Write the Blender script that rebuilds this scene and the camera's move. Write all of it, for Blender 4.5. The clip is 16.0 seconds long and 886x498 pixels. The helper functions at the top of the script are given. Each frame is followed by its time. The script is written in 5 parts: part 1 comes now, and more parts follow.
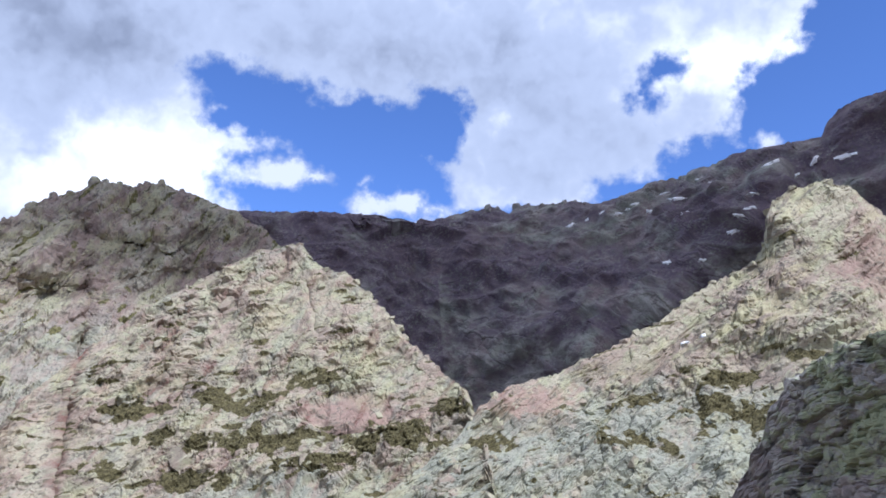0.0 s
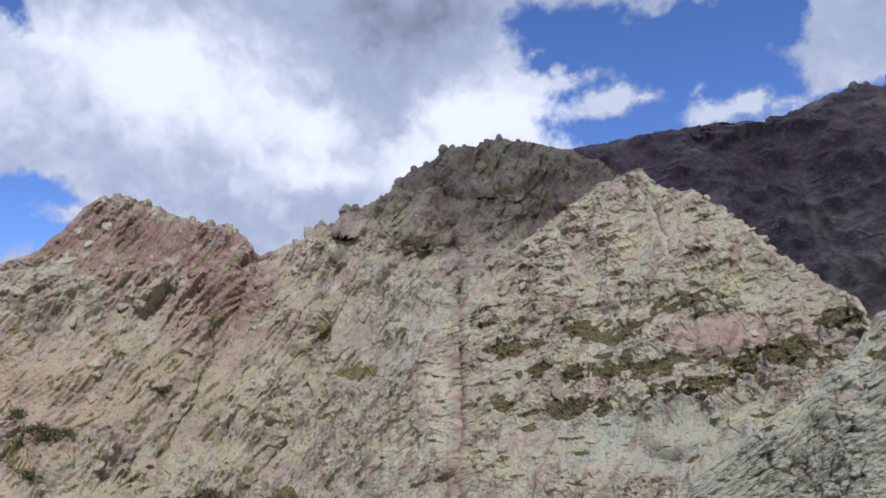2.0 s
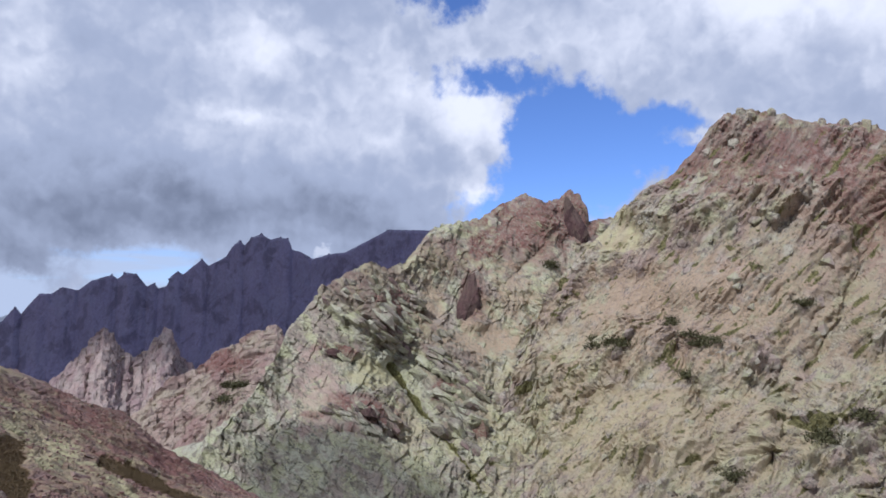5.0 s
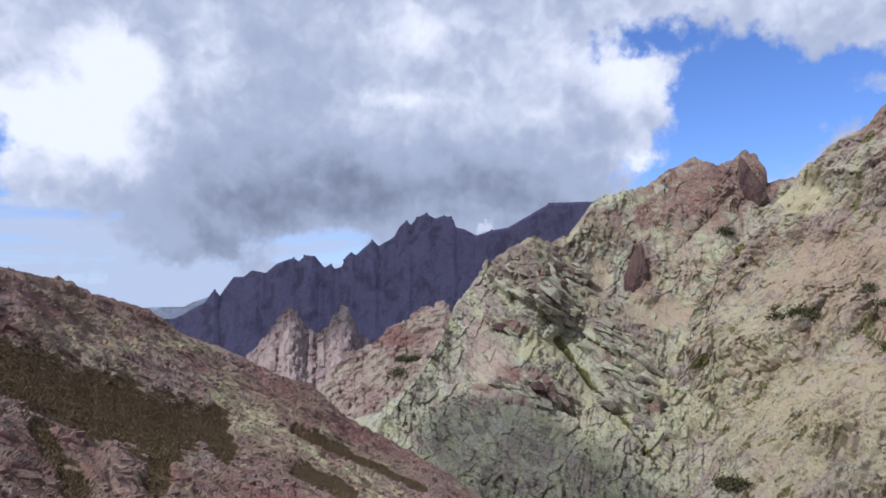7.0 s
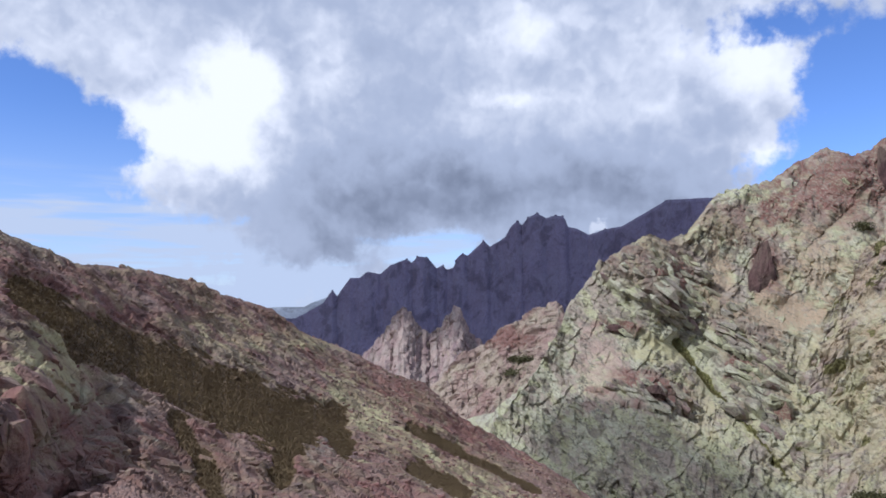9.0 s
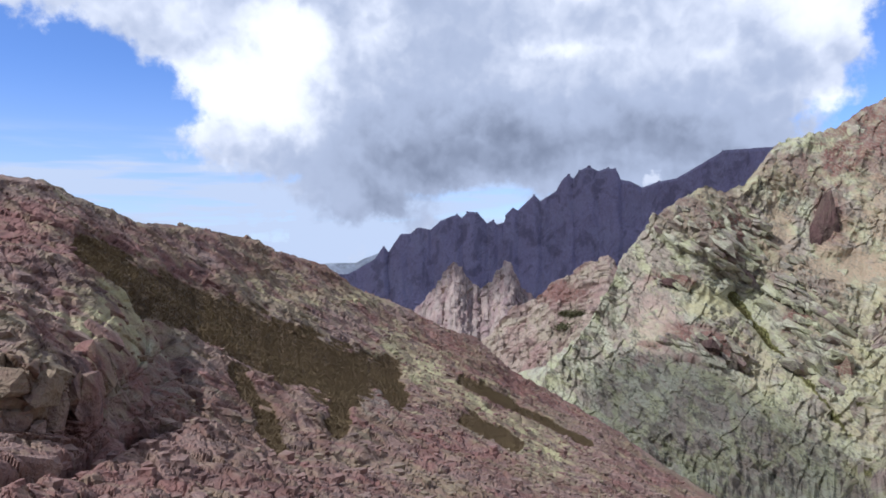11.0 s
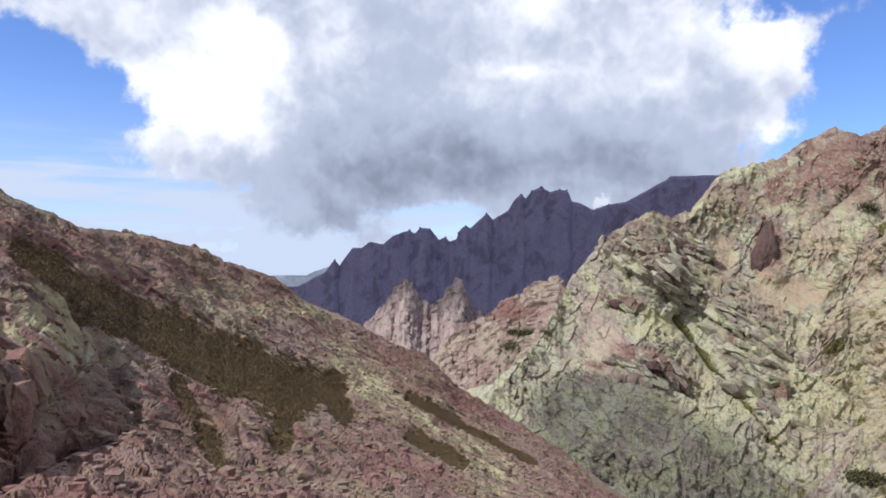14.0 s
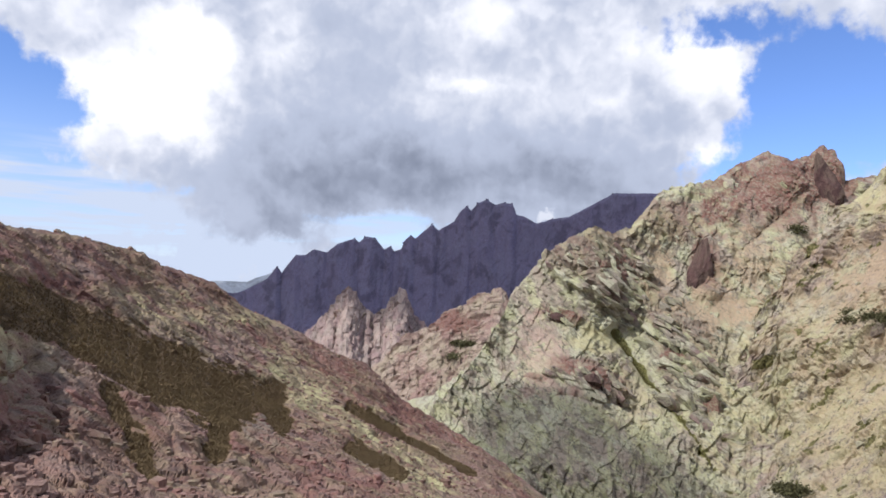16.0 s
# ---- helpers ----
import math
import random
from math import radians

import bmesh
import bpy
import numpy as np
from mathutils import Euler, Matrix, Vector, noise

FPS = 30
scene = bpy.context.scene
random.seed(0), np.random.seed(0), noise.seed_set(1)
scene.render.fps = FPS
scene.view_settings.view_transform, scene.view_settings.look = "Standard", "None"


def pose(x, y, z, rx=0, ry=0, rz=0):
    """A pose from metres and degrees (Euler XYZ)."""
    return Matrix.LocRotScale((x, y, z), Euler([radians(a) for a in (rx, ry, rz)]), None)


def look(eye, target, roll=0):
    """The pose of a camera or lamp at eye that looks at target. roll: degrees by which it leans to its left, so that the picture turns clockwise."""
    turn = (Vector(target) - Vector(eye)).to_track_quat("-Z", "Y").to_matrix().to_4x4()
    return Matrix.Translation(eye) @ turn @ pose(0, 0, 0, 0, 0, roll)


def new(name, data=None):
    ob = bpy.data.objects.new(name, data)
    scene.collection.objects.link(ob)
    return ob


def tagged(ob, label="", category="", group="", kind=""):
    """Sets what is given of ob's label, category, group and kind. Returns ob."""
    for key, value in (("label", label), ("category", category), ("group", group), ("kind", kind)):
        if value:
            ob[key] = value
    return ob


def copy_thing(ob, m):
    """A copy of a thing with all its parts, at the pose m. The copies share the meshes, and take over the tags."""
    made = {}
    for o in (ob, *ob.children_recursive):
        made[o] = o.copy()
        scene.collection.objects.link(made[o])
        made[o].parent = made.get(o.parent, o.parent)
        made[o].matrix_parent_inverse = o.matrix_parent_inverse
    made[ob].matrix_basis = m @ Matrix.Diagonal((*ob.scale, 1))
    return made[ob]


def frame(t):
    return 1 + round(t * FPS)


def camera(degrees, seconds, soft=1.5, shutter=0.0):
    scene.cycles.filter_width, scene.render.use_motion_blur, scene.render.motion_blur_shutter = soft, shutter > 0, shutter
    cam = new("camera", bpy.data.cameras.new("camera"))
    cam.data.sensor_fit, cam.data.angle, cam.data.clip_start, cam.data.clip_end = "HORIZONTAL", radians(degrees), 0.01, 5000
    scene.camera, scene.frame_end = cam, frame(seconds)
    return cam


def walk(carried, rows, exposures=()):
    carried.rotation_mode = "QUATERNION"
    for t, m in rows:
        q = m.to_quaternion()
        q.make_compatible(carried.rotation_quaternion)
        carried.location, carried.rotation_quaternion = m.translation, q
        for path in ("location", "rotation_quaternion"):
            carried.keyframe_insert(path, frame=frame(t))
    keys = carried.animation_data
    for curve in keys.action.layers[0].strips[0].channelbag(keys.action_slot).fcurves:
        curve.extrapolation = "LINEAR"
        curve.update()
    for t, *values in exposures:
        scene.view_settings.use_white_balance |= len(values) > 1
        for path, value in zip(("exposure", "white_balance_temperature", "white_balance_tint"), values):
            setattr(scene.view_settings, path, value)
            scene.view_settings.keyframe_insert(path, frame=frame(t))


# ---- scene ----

EYE = 1.6


def aim(az, el, roll):
    """Camera pose at the standing point: degrees turned left of north, degrees up, degrees of roll."""
    a, e = radians(az), radians(el)
    way = Vector((-math.sin(a) * math.cos(e), math.cos(a) * math.cos(e), math.sin(e)))
    return look((0, 0, EYE), Vector((0, 0, EYE)) + way, roll)


cam = camera(63.7, 16.0, soft=1.7)
walk(cam, [
    (0, aim(0.00, 17.41, 0.91)),
    (0.5, aim(8.43, 15.92, 1.03)),
    (1, aim(15.58, 14.81, 1.31)),
    (1.5, aim(20.72, 14.22, 0.53)),
    (2, aim(28.11, 12.03, -1.64)),
    (2.5, aim(39.05, 9.67, -2.05)),
    (3, aim(48.64, 9.14, -1.03)),
    (3.5, aim(53.53, 8.60, -0.77)),
    (4, aim(58.91, 6.79, 0.75)),
    (4.5, aim(67.66, 5.28, 0.32)),
    (5, aim(76.40, 5.43, 0.85)),
    (5.2, aim(79.01, 5.40, 0.78)),
    (7.3, aim(91.25, 3.03, -0.88)),
    (7.5, aim(92.68, 2.85, -1.19)),
    (8, aim(95.11, 2.41, -1.81)),
    (8.5, aim(97.38, 3.18, -1.39)),
    (9, aim(98.37, 3.47, -0.57)),
    (9.5, aim(100.06, 2.70, -0.43)),
    (9.7, aim(100.33, 1.71, -1.36)),
    (11.8, aim(103.49, -0.03, -0.03)),
    (12, aim(103.01, 0.77, 0.88)),
    (12.5, aim(100.91, 1.15, 0.73)),
    (13, aim(98.78, 1.18, 0.44)),
    (13.5, aim(98.62, 1.22, 0.63)),
    (14, aim(98.58, 1.20, 0.71)),
    (14.5, aim(97.91, 1.46, 0.74)),
    (15, aim(98.10, 1.78, 0.86)),
    (15.5, aim(97.81, 1.96, 1.31)),
    (16, aim(94.17, 2.13, 2.10)),
], [(0, 0.17, 5520, 13), (1.0, -0.08, 5650, 14), (2.0, -0.30, 5750, 13), (2.5, -0.31, 5800, 13), (3, -0.29, 5900, 12), (5, -0.33, 5700, 13), (9, -0.22, 5700, 11.5), (12, -0.06, 5850, 10.5), (16, -0.01, 6250, 11)])

# ---- light ----
SUN_AZ, SUN_EL = 218.0, 48.0
sun_way = Vector((-math.sin(radians(SUN_AZ)) * math.cos(radians(SUN_EL)), math.cos(radians(SUN_AZ)) * math.cos(radians(SUN_EL)), math.sin(radians(SUN_EL))))
sun = new("sun", bpy.data.lights.new("sun", "SUN"))
sun.data.energy, sun.data.angle, sun.data.color = 4.3, radians(0.5), (1.0, 0.95, 0.88)
sun.matrix_world = look(sun_way * 100, (0, 0, 0))
scene.view_settings.exposure = 0.0


class Nodes:
    """A short hand for node trees."""

    def __init__(self, tree):
        self.tree = tree
        tree.nodes.clear()

    def node(self, kind, *links, **settings):
        n = self.tree.nodes.new(kind)
        for key, value in settings.items():
            if key == "op":
                n.operation = value
            elif key == "dims":
                n.noise_dimensions = value
            elif key == "clamp":
                n.use_clamp = value
            elif key == "name":
                n.attribute_name = value
            elif key == "feature":
                n.feature = value
            elif key == "sky":
                n.sky_type = value
        for i, v in enumerate(links):
            if v is None:
                continue
            if isinstance(v, bpy.types.NodeSocket):
                self.tree.links.new(v, n.inputs[i])
            else:
                n.inputs[i].default_value = v
        return n

    def math(self, op, a, b=0.0, c=None, clamp=False):
        return self.node("ShaderNodeMath", a, b, c, op=op, clamp=clamp).outputs[0]

    def vmath(self, op, a, b=None):
        n = self.node("ShaderNodeVectorMath", a, b, op=op)
        return n.outputs["Value"] if op in ("LENGTH", "DOT_PRODUCT", "DISTANCE") else n.outputs[0]

    def mix(self, f, a, b):
        n = self.tree.nodes.new("ShaderNodeMix")
        n.data_type = "RGBA"
        for i, v in ((0, f), (6, a), (7, b)):
            if isinstance(v, bpy.types.NodeSocket):
                self.tree.links.new(v, n.inputs[i])
            elif i == 0:
                n.inputs[i].default_value = v
            else:
                n.inputs[i].default_value = (*v, 1)
        return n.outputs[2]

    def step(self, x, lo, hi, out_lo=0.0, out_hi=1.0):
        n = self.node("ShaderNodeMapRange", x, lo, hi, out_lo, out_hi)
        n.interpolation_type = "SMOOTHSTEP"
        return n.outputs[0]

    def noise(self, vec, scale, detail=4.0, rough=0.55, distortion=0.0):
        n = self.tree.nodes.new("ShaderNodeTexNoise")
        self.tree.links.new(vec, n.inputs["Vector"])
        n.inputs["Scale"].default_value = scale
        n.inputs["Detail"].default_value = detail
        n.inputs["Roughness"].default_value = rough
        n.inputs["Distortion"].default_value = distortion
        return n.outputs["Fac"], n.outputs["Color"]


def build_sky():
    """Blue sky with broken cumulus, ragged at the rims, lit and grey in parts."""
    world = bpy.data.worlds.new("sky")
    scene.world = world
    world.use_nodes = True
    g = Nodes(world.node_tree)
    sky = g.tree.nodes.new("ShaderNodeTexSky")
    sky.sky_type, sky.sun_disc = "NISHITA", False
    sky.sun_elevation, sky.sun_rotation = radians(SUN_EL), radians(-SUN_AZ)
    sky.altitude, sky.air_density, sky.dust_density, sky.ozone_density = 1500, 1.0, 0.3, 3.0
    way = g.node("ShaderNodeTexCoord").outputs["Generated"]
    sep = g.node("ShaderNodeSeparateXYZ", way)
    az = g.math("MULTIPLY", g.math("ARCTAN2", g.math("MULTIPLY", sep.outputs[0], -1.0), sep.outputs[1]), 57.2958)
    el = g.math("MULTIPLY", g.math("ARCSINE", sep.outputs[2]), 57.2958)
    flat = g.node("ShaderNodeCombineXYZ", az, el, 0.0).outputs[0]
    _, wob1 = g.noise(way, 8.0, 3.0, 0.5)
    _, wob2 = g.noise(way, 26.0, 3.0, 0.55)
    _, wob3 = g.noise(way, 85.0, 4.0, 0.6)
    p = flat
    for wob, reach in ((wob1, 2.6), (wob2, 2.0), (wob3, 1.1)):
        p = g.vmath("ADD", p, g.vmath("MULTIPLY", g.vmath("SUBTRACT", wob, (0.5, 0.5, 0.5)), (reach, 0.9 * reach, 0.0)))

    def away(a, e, w, h):
        return g.vmath("MULTIPLY", g.vmath("SUBTRACT", p, (a, e, 0)), (1 / w, 1 / h, 0))

    def field(blobs, soft=0.5):
        """Degrees inside the nearest ellipse's edge."""
        total = None
        for a, e, w, h in blobs:
            v = g.math("MULTIPLY", g.math("SUBTRACT", 1.0, g.vmath("LENGTH", away(a, e, w, h))), min(w, h))
            total = v if total is None else g.math("SMOOTH_MAX", total, v, soft)
        return total

    def shade(blobs):
        """Light and grey swellings added up."""
        total = 0.0
        for a, e, w, h, gain in blobs:
            d = away(a, e, w, h)
            fall = g.math("EXPONENT", g.math("MULTIPLY", g.vmath("DOT_PRODUCT", d, d), -0.9))
            total = g.math("MULTIPLY_ADD", fall, gain, total)
        return total

    def heads(shift):
        q = g.vmath("ADD", g.vmath("ADD", way, g.vmath("MULTIPLY", g.vmath("SUBTRACT", wob2, (0.5, 0.5, 0.5)), (0.05, 0.05, 0.05))), shift)
        total = None
        for scale, weight in ((10.0, 0.55), (24.0, 0.3), (58.0, 0.17)):
            n = g.node("ShaderNodeTexVoronoi", feature="SMOOTH_F1")
            g.tree.links.new(q, n.inputs["Vector"])
            n.inputs["Scale"].default_value, n.inputs["Smoothness"].default_value = scale, 0.6
            v = g.math("MULTIPLY", n.outputs["Distance"], weight)
            total = v if total is None else g.math("ADD", total, v)
        return total

    head = heads((0.0, 0.0, 0.0))
    frayed, _ = g.noise(way, 30.0, 6.0, 0.56)
    ragged = g.math("ADD", g.math("MULTIPLY", g.math("SUBTRACT", frayed, 0.5), 3.0), g.math("MULTIPLY", g.math("SUBTRACT", head, 0.42), 1.6))
    gaps = g.math("ADD", field(GAPS_NORTH + GAPS_WEST), ragged)
    puffs = g.math("SUBTRACT", field(PUFFS), g.math("MULTIPLY", ragged, 0.55))
    cloud = g.math("MAXIMUM", g.step(gaps, 0.6, -0.65), g.step(puffs, -0.3, 0.75))
    mott, _ = g.noise(way, 5.0, 4.0, 0.5)
    fine, _ = g.noise(way, 20.0, 6.0, 0.58)
    tone = g.math("ADD", g.math("MULTIPLY", g.math("SUBTRACT", mott, 0.5), 0.22), g.math("MULTIPLY", g.math("SUBTRACT", fine, 0.5), 0.15))
    lit = g.math("SUBTRACT", heads((0.006, 0.012, 0.022)), head)
    tone = g.math("ADD", tone, g.math("MULTIPLY", lit, 0.5))
    tone = g.math("ADD", tone, g.math("MULTIPLY", g.step(gaps, -2.2, -0.2), 0.08))
    tone = g.math("ADD", g.math("ADD", tone, 0.58), g.math("ADD", shade(TONE_NORTH), shade(TONE_WEST)))
    tone = g.math("MAXIMUM", tone, g.math("MULTIPLY", g.step(puffs, -0.3, 0.5), 0.74))
    body = g.mix(g.step(tone, 0.0, 0.55), (2.5, 2.8, 3.65), (5.3, 5.8, 7.1))
    body = g.mix(g.step(tone, 0.5, 1.05), body, (11.6, 11.5, 11.8))
    streak, _ = g.noise(g.vmath("MULTIPLY", flat, (0.05, 0.5, 1.0)), 1.0, 4.0, 0.55)
    veil = g.math("ADD", g.step(el, 15.0, -2.0, 0.0, 0.6), g.math("MULTIPLY", g.step(streak, 0.42, 0.6), g.step(el, 10.0, 6.0, 0.0, 0.85)), clamp=True)
    veil = g.math("MULTIPLY", veil, g.step(az, 72.0, 108.0, 0.06, 1.0))
    veil = g.math("ADD", veil, g.math("MULTIPLY", shade(HAZE), g.step(fine, 0.36, 0.62)), clamp=True)
    blue = g.mix(veil, g.vmath("MULTIPLY", sky.outputs[0], (SKY_GAIN[0], SKY_GAIN[1], SKY_GAIN[2])), (6.6, 7.4, 9.0))
    col = g.mix(cloud, blue, body)
    bg = g.node("ShaderNodeBackground", col, 0.1)
    g.tree.links.new(bg.outputs[0], g.node("ShaderNodeOutputWorld").inputs[0])


SKY_GAIN = (1.28, 1.40, 1.8)
# blue gaps and small clouds: bearing, height, half width, half height in degrees
GAPS_NORTH = [(15.6, 27.6, 6.0, 2.5), (7.6, 25.8, 6.6, 3.2), (0.9, 27.0, 2.8, 3.2), (13.0, 21.5, 6.2, 2.8), (4.2, 22.5, 5.0, 3.1), (19.8, 29.6, 2.3, 1.1), (-26.2, 20.9, 8.5, 4.0), (-30.3, 24.9, 6.5, 4.8),
              (-36.8, 28.5, 7.0, 7.0), (-17.6, 28.4, 1.3, 1.1), (-7.0, 19.5, 8.0, 1.2), (-19.5, 30.2, 1.4, 0.7), (-22, 22.2, 4.0, 2.4), (-18, 20.8, 5, 1.4)]
GAPS_WEST = [(63.0, 27.6, 2.4, 1.4), (72.0, 18.8, 2.2, 0.6), (66.0, 13.5, 5.3, 5.2), (59.8, 13.9, 4.2, 2.9), (69.5, 8.1, 5.2, 2.1), (76.6, 25.8, 3.2, 1.8), (71.3, 27.1, 4.4, 1.0), (99.0, 3.6, 3.9, 0.9),
             (107.3, 0.5, 2.8, 1.6), (130.8, 10.2, 8.6, 6.3), (124.0, 5.6, 4.2, 2.6), (123.6, 2.6, 11.5, 4.2), (113.0, 0.5, 4.5, 2.1), (69.3, 18.6, 3.0, 0.55), (97.0, 3.0, 3.6, 0.8), (69.6, 10.8, 2.8, 2.4), (140, 8, 12, 8)]
PUFFS = [(14.0, 22.6, 2.9, 1.6), (11.7, 22.4, 2.3, 0.9), (16.5, 22.0, 2.0, 0.9), (5.8, 20.8, 2.8, 1.1), (2.9, 21.2, 1.8, 1.4), (0.5, 20.3, 1.9, 0.7), (7.1, 22.5, 0.8, 0.5), (-26.1, 24.2, 0.7, 0.7), (56.0, 14.4, 2.8, 1.0),
         (53.6, 15.1, 1.8, 1.0), (86.5, 5.0, 1.3, 0.8)]
HAZE = [(112.0, 2.2, 4.5, 1.8, 1.1), (115.5, 0.6, 4.0, 1.4, 0.8), (107.6, 0.4, 2.2, 1.0, 0.6)]
# light and grey parts of the clouds: the same, and by how much
TONE_NORTH = [(44, 21, 9, 4, 0.22), (25.0, 22.0, 5.9, 3.2, 0.55), (30.1, 28.9, 5.8, 3.8, -0.26), (-4.9, 27.7, 1.3, 0.9, 0.3), (-8.8, 24.5, 7.0, 2.0, 0.05), (-9.7, 34.8, 6.5, 2.0, 0.15), (-24.5, 29.9, 5.8, 2.2, 0.42),
              (31.3, 18.6, 2.5, 2.5, 0.3), (51.0, 25.4, 8.0, 3.3, 0.5), (38.3, 17.8, 4.0, 1.0, 0.3), (48.0, 18.8, 4.8, 2.1, -0.08), (31.4, 22.6, 2.2, 2.4, -0.3), (38.0, 21.3, 2.9, 1.5, 0.2), (6, 32.5, 18, 4, -0.28), (-9, 26, 9, 5, -0.2), (34, 30, 8, 6, -0.12), (-20, 34, 7, 2, 0.1)]
TONE_WEST = [(88, 14, 12, 4, 0.12), (80, 17.5, 5, 3, 0.1), (74.2, 16.2, 2.8, 2.9, 0.42), (78.3, 12.1, 4.4, 2.3, -0.06), (83.0, 7.6, 5.5, 2.3, -0.32), (73.5, 9.6, 1.3, 0.8, 0.4), (66, 21.9, 10, 2.1, 0.16), (91.5, 20.4, 3.2, 2.6, 0.3), (92.6, 15.0, 3.6, 0.7, 0.2),
             (107.6, 16.3, 1.6, 3.4, 0.22), (100.9, 18.2, 4.6, 3.4, -0.02), (103.5, 6.9, 9.5, 3.8, -0.38), (93.5, 8.6, 9.5, 2.6, -0.2), (117.6, 12.3, 5.0, 3.0, 0.75), (114.2, 16.4, 2.5, 2.2, 0.7), (124.8, 19.3, 6.0, 1.8, 0.2), (107, 3.0, 4, 1.6, -0.2)]
build_sky()

# ---- materials ----


def rock(name, pale, warm, lichen, dark, grain=1.0, bed=(0.0, 0.0), thin=2.0, turf=(0.075, 0.078, 0.022), soil=(0.16, 0.105, 0.07), crust=0.8):
    """Weathered rock: pale and warm stone, lichen crusts, dark joints; the 'cover' attribute sets turf, rust-red stone and soil."""
    m = bpy.data.materials.new(name)
    m.use_nodes = True
    g = Nodes(m.node_tree)
    pos = g.node("ShaderNodeNewGeometry").outputs["Position"]
    q = pos
    if bed[0]:
        sep = g.node("ShaderNodeSeparateXYZ", pos)
        x, y, z = sep.outputs
        flat = g.math("SQRT", g.math("ADD", g.math("MULTIPLY", x, x), g.math("MULTIPLY", y, y)))
        u = g.math("MULTIPLY", g.math("ARCTAN2", x, y), bed[0])
        w = g.math("MULTIPLY", g.math("ARCTAN2", g.math("SUBTRACT", z, EYE), flat), bed[0])
        c, k = math.cos(radians(bed[1])), math.sin(radians(bed[1]))
        along = g.math("ADD", g.math("MULTIPLY", u, c), g.math("MULTIPLY", w, k))
        across = g.math("SUBTRACT", g.math("MULTIPLY", w, c), g.math("MULTIPLY", u, k))
        q = g.node("ShaderNodeCombineXYZ", along, g.math("MULTIPLY", flat, 0.15), g.math("MULTIPLY", across, thin)).outputs[0]
    big, _ = g.noise(q, 0.055 / grain, 6, 0.62, 0.5)
    mid, _ = g.noise(q, 0.25 / grain, 6, 0.62, 0.5)
    small, _ = g.noise(q, 1.1 / grain, 5, 0.6)
    tiny, _ = g.noise(q, 4.5 / grain, 3, 0.6)
    att = g.node("ShaderNodeAttribute", name="cover")
    sep = g.node("ShaderNodeSeparateColor", att.outputs["Color"])
    big2, _ = g.noise(g.vmath("ADD", q, (40.0, 7.0, 13.0)), 0.10 / grain, 6, 0.66, 0.5)
    big3, _ = g.noise(g.vmath("ADD", q, (11.0, 71.0, 3.0)), 0.14 / grain, 6, 0.66, 0.6)
    c = g.mix(g.step(g.math("ADD", big, g.math("MULTIPLY", g.math("SUBTRACT", mid, 0.5), 0.45)), 0.42, 0.58), pale, warm)
    c = g.mix(g.math("MULTIPLY", g.step(g.math("ADD", g.math("MULTIPLY", big2, 0.8), g.math("MULTIPLY", small, 0.2)), 0.47, 0.57), crust), c, lichen)
    c = g.mix(g.math("MULTIPLY", g.step(big3, 0.51, 0.62), 0.75), c, tuple(0.58 * v for v in warm))
    c = g.mix(g.math("MULTIPLY", g.step(g.math("ADD", g.math("MULTIPLY", big3, 0.6), g.math("MULTIPLY", mid, 0.4)), 0.44, 0.36), 0.6), c, tuple(min(0.7, 1.15 * v) for v in pale))
    hue = g.node("ShaderNodeSeparateColor", g.node("ShaderNodeAttribute", name="hue").outputs["Color"])
    for k, shade, grainy in ((0, (0.44, 0.41, 0.24), mid), (1, (0.33, 0.345, 0.285), big3), (2, (0.42, 0.31, 0.26), mid)):
        c = g.mix(g.math("MULTIPLY", hue.outputs[k], g.step(grainy, 0.32, 0.58, 0.25, 1.0), clamp=True), c, shade)
    rust = g.math("MULTIPLY", sep.outputs[1], g.step(small, 0.25, 0.6), clamp=True)
    c = g.mix(rust, c, (0.18, 0.09, 0.076))
    c = g.mix(g.math("MULTIPLY", g.step(g.math("ADD", g.math("MULTIPLY", mid, 0.55), g.math("MULTIPLY", small, 0.45)), 0.475, 0.38), 0.68), c, dark)
    c = g.mix(g.math("MULTIPLY", sep.outputs[2], g.step(small, 0.3, 0.55), clamp=True), c, soil)
    green = g.mix(g.step(small, 0.35, 0.65), tuple(0.65 * v for v in turf), tuple(1.5 * v for v in turf))
    c = g.mix(g.step(sep.outputs[0], 0.35, 0.65), c, green)
    value = g.math("ADD", 0.5, g.math("ADD", g.math("MULTIPLY", small, 0.6), g.math("MULTIPLY", tiny, 0.4)))
    c = g.vmath("SCALE", c)
    c.node.inputs["Scale"].default_value = 1.0
    g.tree.links.new(value, c.node.inputs["Scale"])
    height = g.math("ADD", g.math("MULTIPLY", small, 0.7), g.math("MULTIPLY", tiny, 0.3))
    bump = g.node("ShaderNodeBump")
    bump.inputs["Strength"].default_value = 0.75
    bump.inputs["Distance"].default_value = 0.9 * grain
    g.tree.links.new(height, bump.inputs["Height"])
    b = g.tree.nodes.new("ShaderNodeBsdfPrincipled")
    g.tree.links.new(c, b.inputs["Base Color"])
    g.tree.links.new(bump.outputs[0], b.inputs["Normal"])
    b.inputs["Roughness"].default_value = 0.92
    b.inputs["Specular IOR Level"].default_value = 0.25
    g.tree.links.new(b.outputs[0], g.node("ShaderNodeOutputMaterial").inputs[0])
    return m


